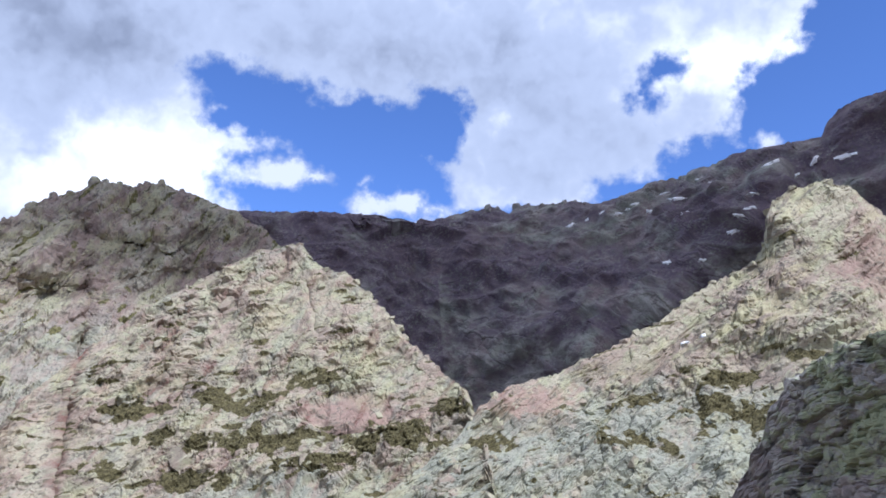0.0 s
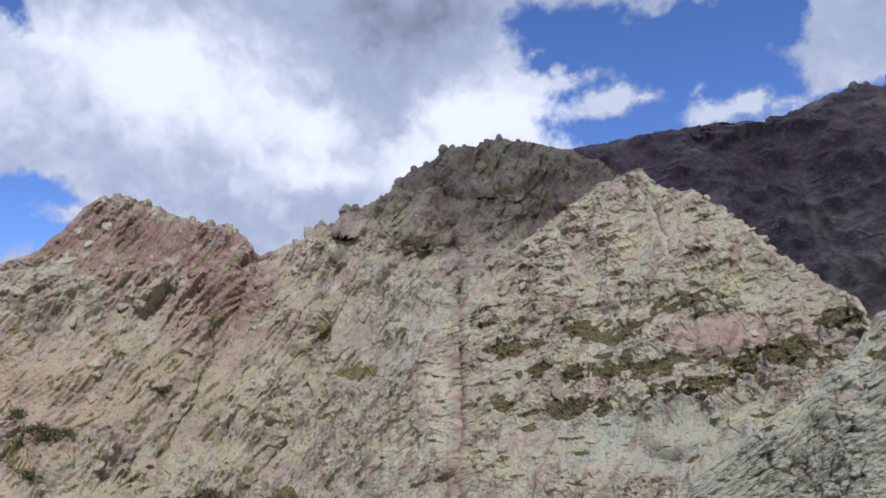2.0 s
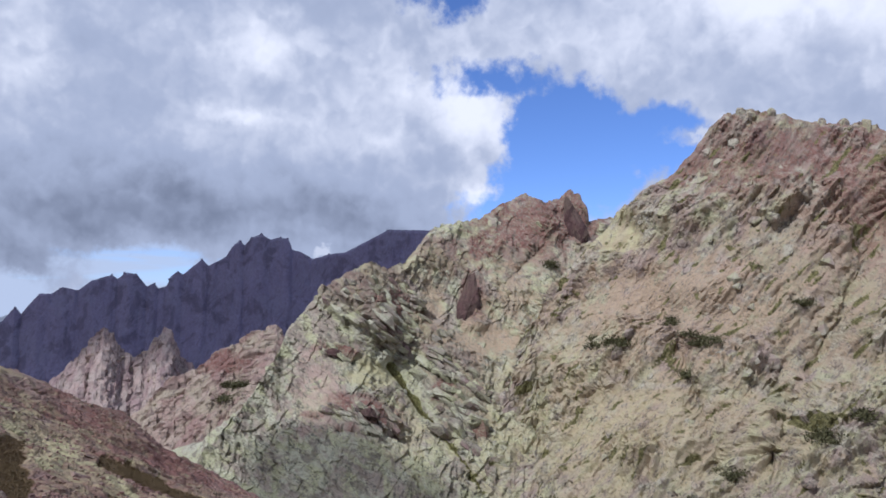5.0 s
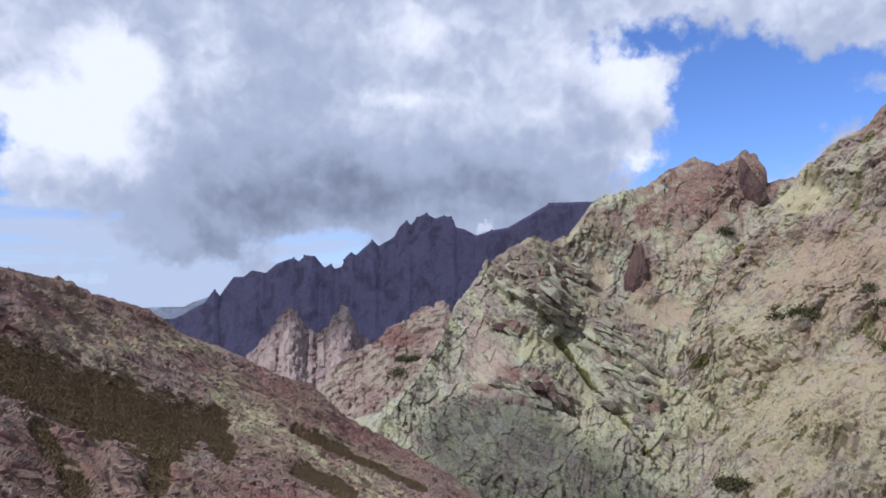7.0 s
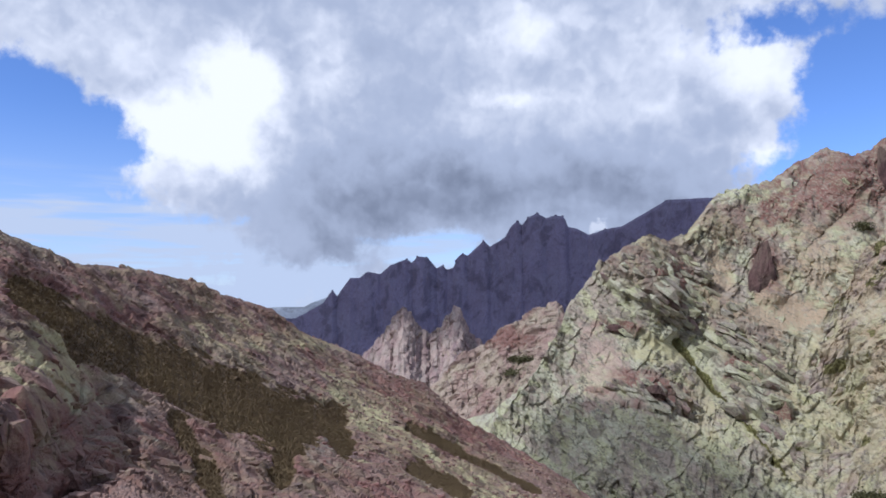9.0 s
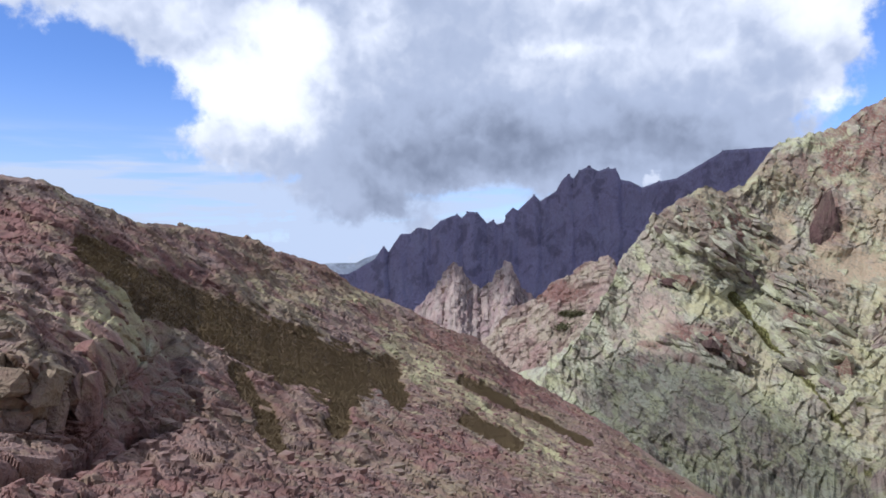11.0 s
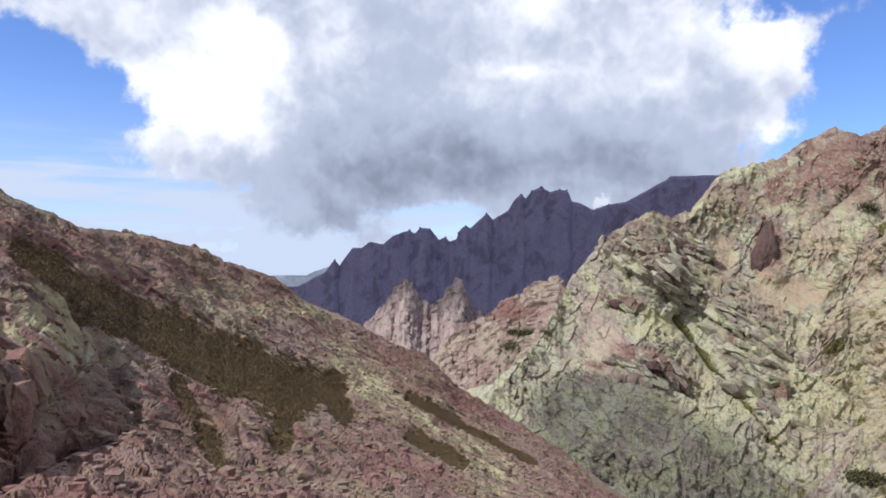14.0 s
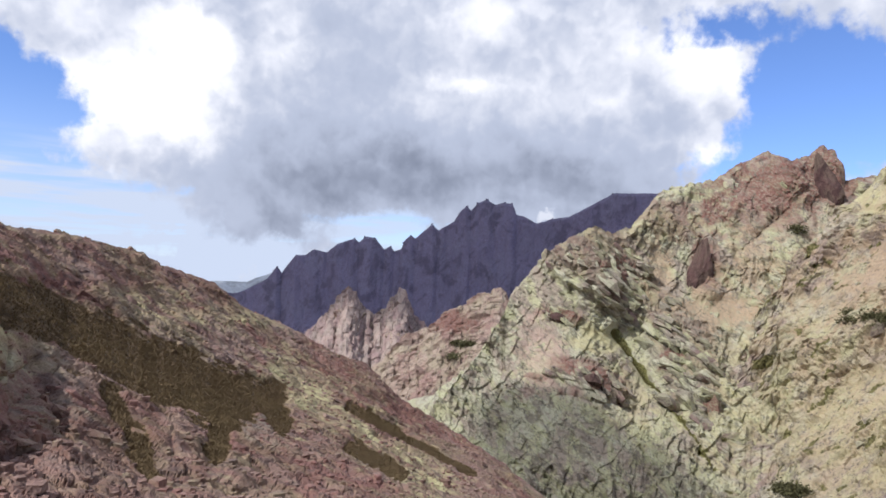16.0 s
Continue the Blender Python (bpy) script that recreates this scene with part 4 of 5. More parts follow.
def build_hillside():
    """The whole knoll round the walker: bearing by bearing from the feet out to the edge of the slope and down behind it."""
    edge_el = line([(-180, 12), (-110, 10), (-70, 3), (-40, -6), (-25, -14), (-10, -26), (10, -30), (40, -30), (70, -26), (85, -17.3), (89.2, -14.4), (93.6, -11.8), (97.2, -9.8), (99.9, -7.2), (102.6, -6.4),
                    (105.4, -4.8), (109.5, -3.1), (111.8, -1.2), (115.7, 0), (117, 0.8), (121.3, 1.9), (125.7, 2.3), (127.6, 3.3), (129.9, 4.2), (131.7, 5.2), (135.5, 5.6), (150, 8), (180, 12)])
    edge_d = line([(-180, 60), (-60, 50), (-30, 40), (0, 34), (40, 34), (70, 55), (85, 92), (95, 112), (105, 112), (115, 95), (125, 70), (136, 52), (180, 60)])
    near_z = line([(-180, -1), (-60, -2.5), (0, -6), (60, -6), (90, -5.0), (110, -4.4), (135, -3.8), (150, -2), (180, -1)])
    a = np.concatenate([np.linspace(-180, 80, 150, endpoint=False), np.linspace(80, 140, 640, endpoint=False), np.linspace(140, 180, 30)])
    nu = len(a)
    jag = 0.22 * fbm(np.stack([a * 1.2, a * 0, a * 0 + 9], 1), 3, 0.6)
    fin = smooth((180 - np.abs(a)) / 20)
    ce = edge_el(a) + jag * fin
    d1, z1 = 14.0, near_z(a)
    lo = np.degrees(np.arctan2(z1 - EYE, d1))
    nn, nv, nb = 26, 290, 14
    s = np.linspace(0, 1, nn, endpoint=False)
    dn = np.repeat((0.001 + (d1 - 0.001) * s ** 1.3)[None], nu, 0)
    zn = z1[:, None] * (smooth((dn - 1.5) / 16) / smooth((14 - 1.5) / 16))
    v = np.linspace(0, 1, nv)
    el = lo[:, None] + (ce - lo)[:, None] * v
    even = np.clip((el - lo[:, None]) / (calmed(edge_el)(a) - lo)[:, None], 0, 1.15)
    d = d1 + (calmed(edge_d)(a) - d1)[:, None] * (even ** 1.35)
    z = EYE + d * np.tan(np.radians(el))
    d = d - np.minimum(lump(np.repeat(a[:, None], nv, 1), el, 131, -4.5, 10, 9.5, 9), 0.35 * d)
    z = EYE + d * np.tan(np.radians(el))
    D, Z = np.concatenate([dn, d], 1), np.concatenate([zn, z], 1)
    A = np.repeat(a[:, None], nn + nv, 1)
    P = np.stack([-D * np.sin(np.radians(A)), D * np.cos(np.radians(A)), Z], -1)
    du, dv = np.gradient(P, axis=0), np.gradient(P, axis=1)
    N = np.cross(du, dv)
    N /= np.linalg.norm(N, axis=2)[..., None] + 1e-9
    N *= np.sign(N[..., 2:] + 1e-9)
    flatp = P.reshape(-1, 3).astype(np.float32)
    P[:, 0, :2] += (0.05, 0.03)
    E = np.degrees(np.arctan2(Z - EYE, D))
    near_way = np.array((0, 0, EYE)) - P
    near_way /= np.linalg.norm(near_way, axis=2)[..., None]
    far_side = smooth((D - 3) / 8)
    gap = smooth((np.concatenate([np.ones((nu, nn)), np.repeat((1 - v)[None], nu, 0)], 1)) * 45)
    push = (swell(9, 1.3, 4, True)(flatp, 0, 0) + facets(45, -32, (3.0, 0.35, 1.0), 0.12, 0.3, 0.12)(flatp, 0, 0) + facets(45, -20, (0.8, 0.12, 0.4), 0.06, 0.15, 0.07)(flatp, 0, 0)).reshape(nu, -1)
    wob = fbm(flatp / 2.2, 4, 0.6).reshape(nu, -1)
    heath = heather_mask(A, E, wob)
    push = push * (1 - 0.7 * smooth(heath))
    push = push * (1 - 0.55 * patch(A, E, 0 * A, 127.5, -8, 4.0, 4.5))
    push += -1.8 * np.maximum(gully(A, E, 122.6, -13.0, 126.5, -13.7, 0.3, 1.0), np.maximum(gully(A, E, 126.5, -13.7, 130, -15, 0.5, 1.0), gully(A, E, 130, -15, 136, -16.4, 0.5, 1.0))) - 0.8 * gully(A, E, 126, -3, 121.5, -12, 0.3, 1.0) + 0.5 * facets(30, 70, (4.4, 1.0, 1.6), 0.35, 0.4, 0.45)(flatp, 0, 0).reshape(nu, -1) * smooth(2 * patch(A, E, 0 * A, 128.5, -8, 4.5, 5))
    front = P + (push * far_side * (0.25 + 0.75 * gap))[..., None] * (0.5 * N + 0.6 * near_way)
    s = np.linspace(0, 1, nb + 1)[1:]
    top = front[:, -1]
    out = np.stack([-np.sin(np.radians(a)), np.cos(np.radians(a))], 1)
    rear = np.zeros((nu, nb, 3))
    rear[..., :2] = top[:, None, :2] + out[:, None] * (55 * s)[None, :, None]
    rear[..., 2] = -64 + (top[:, 2] + 64)[:, None] * (1 - s ** 1.6)
    allp = np.concatenate([front, rear], 1)
    n = nn + nv + nb
    idx = np.arange(nu * n).reshape(nu, n)
    faces = np.stack([idx[:-1, :-1], idx[1:, :-1], idx[1:, 1:], idx[:-1, 1:]], -1).reshape(-1, 4)
    faces = np.concatenate([faces[:, ::-1]])
    me = mesh_from("hillside", allp.reshape(-1, 3), faces, HILL_ROCK)
    cov = np.zeros((nu, n, 4), np.float32)
    cov[..., 3] = 1
    cov[:, :nn + nv, 0] = np.maximum(heath, 0.42 * smooth(0.2 + 1.4 * fbm(np.stack([A.ravel() * 0.22 + E.ravel() * 0.2, E.ravel() * 0.55, 0 * A.ravel() + 4], 1), 4, 0.6).reshape(A.shape) + 0.6 * wob))
    # rust-red stone; the 128.5 patch and foot gradient are shade put into colour
    cov[:, :nn + nv, 1] = 0.7 * patch(A, E, wob, 112, -2, 12, 1.6) + 0.45 * patch(A, E, wob, 122, -9, 7, 4) + 0.5 * patch(A, E, wob, 128.5, -9, 5, 5) + 0.5 * patch(A, E, wob, 104, -7, 5, 1.5) + 0.8 * patch(A, E, wob, 99, -9.5, 9, 4) + 0.45 * smooth((-8.5 - E) / 5) + 0.4 * patch(A, E, wob, 122, 1.2, 8, 1.4)
    cov[:, :nn + nv, 2] = 0.5 * patch(A, E, wob, 118, -13, 3, 5)
    cov[:, :nn + nv, :3] = np.clip(cov[:, :nn + nv, :3], 0, 1)
    tint = np.zeros((nu, n, 4), np.float32)
    bands = 0.4 * slivers(A, E, -28, 1.2, 53, 0.06)
    # yellow lichen; the 126.8 spot is also raised to lift the outcrop's self-shade
    tint[:, :nn + nv, 0] = np.clip(0.7 * bands + 0.75 * smooth(gully(A, E, 106.5, -8.2, 94, -16.5, 2.4, 1.2) + 1.3 * wob - 0.25) + 0.45 * patch(A, E, wob, 117, -2.4, 4, 0.7) + 0.5 * patch(A, E, wob, 111, -3.6, 6, 0.9) + 0.8 * patch(A, E, wob, 126.8, -4.5, 3, 3.5) + 0.5 * patch(A, E, wob, 104.5, -10.2, 2, 0.7), 0, 1)
    tint[:, :nn + nv, 1] = np.clip(0.5 * patch(A, E, wob, 123.5, -9, 3, 3) + 0.6 * patch(A, E, wob, 108.2, -12.5, 1.5, 1.5), 0, 1)
    tint[:, :nn + nv, 2] = np.clip(0.7 * patch(A, E, wob, 113.2, -12, 1.5, 1.0) + 0.6 * patch(A, E, wob, 119, -8.6, 3, 1.0) + 0.5 * patch(A, E, wob, 121, -15, 6, 1.5), 0, 1)
    me.attributes.new("hue", "FLOAT_COLOR", "POINT").data.foreach_set("color", tint.ravel())
    cov[..., 1] *= 1 - 0.9 * tint[..., 0]
    me.attributes.new("cover", "FLOAT_COLOR", "POINT").data.foreach_set("color", cov.ravel())
    SLOPES["hillside"] = (a, front, N, cov[:, :nn + nv])
    return tagged(new("hillside", me), "red-brown stony hillside with lichen and heather", "hillside", "", "structure")


def heather_mask(az, el, w):
    az = az + EAST
    m = np.zeros_like(az)
    for a0, e0, a1, e1, wd in ((129.8, 0.5, 129.2, -0.1, 0.6), (129.2, -0.1, 125.1, -3.2, 1.25), (125.1, -3.2, 120.4, -5.6, 1.7), (120.4, -5.6, 115.2, -8.1, 2.0), (115.2, -8.1, 111.0, -10.2, 2.1), (111.0, -10.2, 107.7, -10.0, 1.2), (111.0, -10.2, 111.7, -14.2, 0.9), (107.7, -10.0, 106.8, -12.2, 0.8),
                               (101.6, -10.7, 97.5, -12.7, 0.45), (97.5, -12.7, 91.6, -15.4, 0.25), (101.3, -13.8, 97.5, -15.6, 0.6), (119.4, -9.2, 115.8, -15.9, 0.6)):
        m = np.maximum(m, gully(az, el, a0, e0, a1, e1, wd * 1.25, 1.0))
    return smooth(0.5 + 1.5 * (m - 0.47) + 0.68 * w)


hillside = build_hillside()

# ---- loose blocks, slabs and stones ----


def hull(name, size, count, seed, material, flatness=0.75):
    """An angular block: the hull of scattered points in a rounded box."""
    rnd = random.Random(seed)
    bm = bmesh.new()
    for _ in range(count):
        v = Vector((rnd.uniform(-1, 1), rnd.uniform(-1, 1), rnd.uniform(-1, 1)))
        k = max(abs(c) for c in v)
        v = v / k * flatness + v.normalized() * (1 - flatness)
        bm.verts.new((v.x * size[0] / 2, v.y * size[1] / 2, v.z * size[2] / 2))
    res = bmesh.ops.convex_hull(bm, input=bm.verts)
    bmesh.ops.delete(bm, geom=[g for g in res["geom_interior"] if isinstance(g, bmesh.types.BMVert)], context="VERTS")
    me = bpy.data.meshes.new(name)
    bm.to_mesh(me)
    bm.free()
    me.materials.append(material)
    return me


def set_on(me, name, parent, place, normal, scale, spin, up=None, sink=0.25, axis=None):
    """A piece of rock bedded into a slope."""
    z = (up or normal).normalized()
    if axis:
        z = (z + 0.27 * Vector((math.sin(7 * spin), math.sin(11 * spin), math.sin(13 * spin)))).normalized()
    x = Vector((math.cos(spin), math.sin(spin), 0)).cross(z).normalized()
    if axis:
        x = (axis - z * axis.dot(z)).normalized()
        x = x * math.cos(0.2 * (spin - 3.14)) + z.cross(x) * math.sin(0.2 * (spin - 3.14))
    y = z.cross(x)
    rot = Matrix((x, y, z)).transposed().to_4x4()
    ob = new(name, me)
    ob.parent = parent
    ob.matrix_local = Matrix.Translation(place - normal * sink * scale) @ rot @ Matrix.Scale(scale, 4)
    return ob


def scatter(slope, name, shapes, count, region, sizes, seed, up=None, sink=0.25, where=None, axis=None):
    """Pieces strewn over a stretch of a slope: region is bearing from, to, height from, to."""
    rnd = random.Random(seed)
    parent = bpy.data.objects[slope]
    made = 0
    for _ in range(count * 6):
        if made >= count:
            break
        az, el = rnd.uniform(region[0], region[1]), rnd.uniform(region[2], region[3])
        if where and not where(az, el, rnd):
            continue
        place, normal = spot(slope, az, el)
        if abs(math.degrees(math.atan2(place.z - EYE, math.hypot(place.x, place.y))) - el) > 1.0:
            continue
        set_on(rnd.choice(shapes), name, parent, place, normal, rnd.uniform(*sizes) * (1 + 0.6 * (rnd.random() < 0.12)), rnd.uniform(0, 6.28), up, sink, axis)
        made += 1


def along_crest(slope, name, shapes, crest, spots, seed):
    """Blocks that stand on the skyline: bearing, size in metres."""
    rnd = random.Random(seed)
    parent = bpy.data.objects[slope]
    for az, size in spots:
        place, normal = spot(slope, az, crest(az) + 2)
        set_on(rnd.choice(shapes), name, parent, place, Vector((0, 0, 1)), size * 0.62, rnd.uniform(0, 6.28), (Vector((rnd.uniform(-0.4, 0.4), rnd.uniform(-0.4, 0.4), 1))), 0.3)


def shapes(name, material, n, size, count=16, seed=1, flatness=0.75):
    return [hull(name, size, count, seed + i, material, flatness) for i in range(n)]


slab_beds = shapes("slab", BED_ROCK, 9, (1.8, 1.3, 0.55), 18, 10, 0.75)
slab_beds += shapes("slab", SLAB_ROCK, 14, (1.8, 1.2, 0.55), 18, 310, 0.75)
slab_blocks = shapes("block", SLAB_ROCK, 6, (1.1, 0.9, 0.7), 16, 30)
wall_blocks = shapes("block", WALL_ROCK, 7, (1.1, 0.9, 0.8), 16, 50)
spur_blocks = shapes("block", SPUR_ROCK, 7, (1.2, 0.9, 0.65), 16, 70)
head_blocks = shapes("boulder", HEAD_ROCK, 5, (1.1, 1.0, 1.2), 20, 90, 0.4)
knobs = shapes("boulder", WALL_ROCK, 6, (1.0, 0.9, 1.5), 22, 130, 0.35)
hill_stones = shapes("stone", HILL_ROCK, 8, (1.1, 0.8, 0.55), 14, 110)


def tilt(az, dip, out=0.35):
    """Upward normal of beds that fall to the right by dip degrees, seen from bearing az, and lean out of the slope."""
    a, t = radians(az), radians(dip)
    right, back = Vector((math.cos(a), math.sin(a), 0)), Vector((math.sin(a), -math.cos(a), 0))
    return (Vector((0, 0, 1)) * math.cos(t) + right * math.sin(t) + back * out).normalized()


scatter("layered_ridge", "slab", slab_beds, 260, (72.5, 87, -10.5, 4.2), (1.6, 4.8), 5, tilt(80, 36, -0.08), 0.1,
        lambda az, el, rnd: el < G_crest(az) - 0.7 and gully(az + EAST, el, 81.0, -4.0, 78.3, -7.6, 0.6, 1.0) < 0.5 and float(ridge_beds(np.array(az), np.array(el))) > 0.4 + 0.45 * rnd.random(), Vector((math.cos(radians(80)), math.sin(radians(80)), -0.76)))
scatter("layered_ridge", "block", slab_blocks, 70, (62, 90, -12, 8), (2.0, 5.0), 6, None, 0.2)
scatter("rock_wall", "block", wall_blocks, 150, (18, 66, -11, 18), (1.8, 5.5), 7, None, 0.2)
scatter("rock_wall", "boulder", wall_blocks, 45, (64, 74, -15, 5), (1.4, 4.0), 21, None, 0.3, lambda az, el, rnd: abs(az - np.interp(el, (-15, -9, -5, -1, 3, 5), (73.2, 72.3, 71.2, 69.3, 66, 64.8))) < 1.0 + 0.6 * rnd.random())
scatter("rock_wall", "boulder", knobs, 36, (19, 39, 11.5, 19.3), (2.5, 7.0), 25, None, 0.3)
scatter("rock_spur", "boulder", spur_blocks, 50, (-4, 9, -6, 5), (0.8, 1.9), 22, None, 0.3, lambda az, el, rnd: abs(az - (1.4 - 1.25 * el)) < 1.0 + 0.8 * rnd.random())
along_crest("rock_spur", "block", spur_blocks, line([(0, 40)]), [(-25.4, 7), (-26.1, 8), (-26.9, 6), (-27.8, 7), (-28.9, 6), (-29.9, 7), (-30.8, 6), (-24.4, 7), (-23.0, 6), (-21.4, 5), (-19.2, 6), (-17.0, 5), (-14.5, 6), (-11.8, 5), (-8.6, 5), (-5.8, 5)], 23)
along_crest("rock_buttress", "block", spur_blocks, line([(0, 40)]), [(15.4, 6), (14.4, 7), (13.5, 8), (12.6, 8), (11.8, 6), (10.9, 5), (9.6, 6), (8.4, 5), (7.2, 6), (5.6, 5), (4.2, 5), (2.2, 5), (0.4, 4), (17.4, 5), (20.0, 6), (22.6, 6)], 24)
scatter("rock_buttress", "block", spur_blocks, 110, (-1, 30, -6, 15), (1.8, 5.5), 8, None, 0.2)
scatter("rock_spur", "block", spur_blocks, 110, (-34, 0, -3, 18), (1.8, 5.0), 9, None, 0.2)
scatter("hillside", "stone", hill_stones, 260, (86, 136, -13.5, 5), (0.3, 1.3), 11, None, 0.15, lambda az, el, rnd: float(heather_mask(np.array(az), np.array(el), 0.0)) < 0.2)
along_crest("rock_wall", "boulder", knobs, W_crest, [(36.0, 15), (35.2, 12), (38.3, 7), (37.2, 6), (31.6, 10), (32.0, 7), (30.3, 9), (29.3, 8), (27.8, 12), (27.0, 9), (26.0, 7), (24.2, 9), (23.2, 10), (21.5, 8), (40.2, 5), (46.8, 8), (45.6, 9), (48.2, 7), (51.5, 8), (53.5, 9)], 12)
along_crest("cirque_headwall", "boulder", head_blocks, line([(0, 20.5)]), [(-3.9, 16), (-4.6, 10), (-6.3, 15), (-7.2, 11), (-8.4, 14), (-9.3, 9), (-10.4, 14), (-11.2, 10), (-12, 8), (8, 5), (12, 5), (15, 6), (-20, 8), (-26, 9)], 13)


def red_tooth(az, el, wide, high, thick, lean, seed):
    """A leaf-shaped slab of rust-red rock standing against the slope."""
    rnd = random.Random(seed)
    bm = bmesh.new()
    for k in range(60):
        t = rnd.uniform(-1, 1)
        w = 0.15 + 0.85 * (1 - ((t + 1) / 2) ** 1.5) * min(1, 1.6 * (t + 1.15))
        u = rnd.uniform(-1, 1)
        bm.verts.new((u * w * wide, rnd.uniform(-1, 1) * thick * w * (1 - 0.6 * abs(u)), t * high))
    res = bmesh.ops.convex_hull(bm, input=bm.verts)
    bmesh.ops.delete(bm, geom=[q for q in res["geom_interior"] if isinstance(q, bmesh.types.BMVert)], context="VERTS")
    bmesh.ops.subdivide_edges(bm, edges=bm.edges[:], cuts=3, use_grid_fill=True)
    for v in bm.verts:
        v.co *= 1 + 0.13 * float(perlin(np.array([v.co]) * (0.45, 0.6, 0.16))[0]) + 0.07 * rnd.uniform(-1, 1)
    me = bpy.data.meshes.new("pinnacle")
    bm.to_mesh(me)
    bm.free()
    me.materials.append(RUST_ROCK)
    place, normal = spot("layered_ridge", az, el)
    ob = new("pinnacle", me)
    ob.parent = bpy.data.objects["layered_ridge"]
    place = place + (Vector((0, 0, EYE)) - place).normalized() * 0.6 * thick
    ob.matrix_local = Matrix.Translation(place) @ Matrix.Rotation(radians(az), 4, "Z") @ Matrix.Rotation(radians(-26), 4, "X") @ Matrix.Rotation(radians(lean), 4, "Y")


red_tooth(74.3, 1.0, 7.4, 16.5, 4.5, 6, 1)
red_tooth(66.1, 7.6, 8.0, 17.0, 5.0, -14, 2)
red_tooth(84.6, -2.9, 5.0, 1.6, 3.0, 22, 3)
red_tooth(76.2, -6.0, 2.4, 2.8, 2.5, 30, 4)
red_tooth(82.4, -7.6, 4.0, 2.0, 3.0, 24, 6)

# ---- snow ----
def plain(name, low, high, rough=0.8, scale=1.0, per_island=False, bump=0.3):
    """A mottled matt material between two colours."""
    m = bpy.data.materials.new(name)
    m.use_nodes = True
    g = Nodes(m.node_tree)
    geo = g.node("ShaderNodeNewGeometry")
    n, _ = g.noise(geo.outputs["Position"], scale, 5, 0.6)
    f = g.step(n, 0.3, 0.7)
    if per_island:
        f = g.math("ADD", g.math("MULTIPLY", f, 0.5), g.math("MULTIPLY", geo.outputs["Random Per Island"], 0.5))
    b = g.tree.nodes.new("ShaderNodeBsdfPrincipled")
    g.tree.links.new(g.mix(f, low, high), b.inputs["Base Color"])
    b.inputs["Roughness"].default_value = rough
    b.inputs["Specular IOR Level"].default_value = 0.2
    bp = g.node("ShaderNodeBump")
    bp.inputs["Strength"].default_value = bump
    g.tree.links.new(n, bp.inputs["Height"])
    g.tree.links.new(bp.outputs[0], b.inputs["Normal"])
    g.tree.links.new(b.outputs[0], g.node("ShaderNodeOutputMaterial").inputs[0])
    return m


SNOW = plain("old_snow", (0.93, 0.94, 0.95), (0.97, 0.97, 0.97), 0.6, 0.5, bump=0.1)


def snow_patch(slope, az, el, wide, high, lean, seed):
    """A lens of old snow lying in a hollow."""
    rings, spokes = 5, 18
    rnd = random.Random(seed)
    rim = [1 + 0.35 * rnd.uniform(-1, 1) for _ in range(spokes)]
    bm = bmesh.new()
    rows = []
    for r in range(rings + 1):
        row = []
        for k in range(spokes):
            t = 2 * math.pi * k / spokes
            f = r / rings * rim[k]
            x, y = 0.85 * wide * f * math.cos(t), 0.8 * high * f * math.sin(t)
            place, normal = spot(slope, az + x, el + y - lean * x)
            lift = 0.3 * (1 - (r / rings) ** 2) - (0.9 if r == rings else 0)
            toward = (Vector((0, 0, EYE)) - place).normalized()
            row.append(bm.verts.new(place + (normal + toward) * lift + toward * 0.9))
            if r == 0:
                row = row * spokes
                break
        rows.append(row)
    for r in range(rings):
        for k in range(spokes):
            a, b, c, d = rows[r][k], rows[r][(k + 1) % spokes], rows[r + 1][(k + 1) % spokes], rows[r + 1][k]
            bm.faces.new((a, c, d) if r == 0 else (a, b, c, d))
    bmesh.ops.recalc_face_normals(bm, faces=bm.faces)
    me = bpy.data.meshes.new("snow_patch")
    bm.to_mesh(me)
    bm.free()
    me.materials.append(SNOW)
    for f in me.polygons:
        f.use_smooth = True
    tagged(new("snow_patch", me), "small patch of old white snow lying on dark rock", "snow", "snow patches on the mountain")


for n, (a, e, w, h, k) in enumerate(((-18.5, 15.9, 0.42, 0.20, 0), (-23.3, 17.8, 0.42, 0.22, 0.3), (-19.7, 20.7, 1.0, 0.15, 0), (-20.9, 15.9, 0.3, 0.14, 0), (-29.6, 22.1, 0.6, 0.28, 0.3),
                                     (-31.8, 22.0, 0.9, 0.2, 0.1), (-22.4, 21.6, 0.35, 0.12, 0), (-16.3, 20.6, 0.45, 0.16, 0), (-10.8, 19.2, 0.45, 0.18, 0.4), (-17.4, 19.9, 0.3, 0.2, 0),
                                     (-24, 19, 0.35, 0.15, 0), (-14.9, 19.9, 0.3, 0.2, 0), (-24.8, 19.4, 0.4, 0.12, 0), (-21.3, 22.0, 0.5, 0.1, 0.3), (-26.5, 22.4, 0.6, 0.14, 0.4), (-13.6, 20.1, 0.3, 0.12, 0.3), (-15.7, 20.2, 0.35, 0.1, 0), (-18.6, 21.2, 0.5, 0.09, 0.2), (-20.4, 19.6, 0.25, 0.12, 0), (-23.2, 21.2, 0.3, 0.1, 0.2), (-25.4, 20.4, 0.35, 0.1, 0), (-28.0, 21.3, 0.3, 0.12, 0.3), (-12.2, 19.6, 0.2, 0.14, 0.5))):
    snow_patch("cirque_headwall", a, e, w, h, k, n)
for n, (a, e, w, h, k) in enumerate(((-19.1, 9.7, 0.45, 0.14, 0.2), (-20.4, 10.2, 0.3, 0.18, 0.4))):
    snow_patch("rock_spur", a, e, w, h, k, 40 + n)

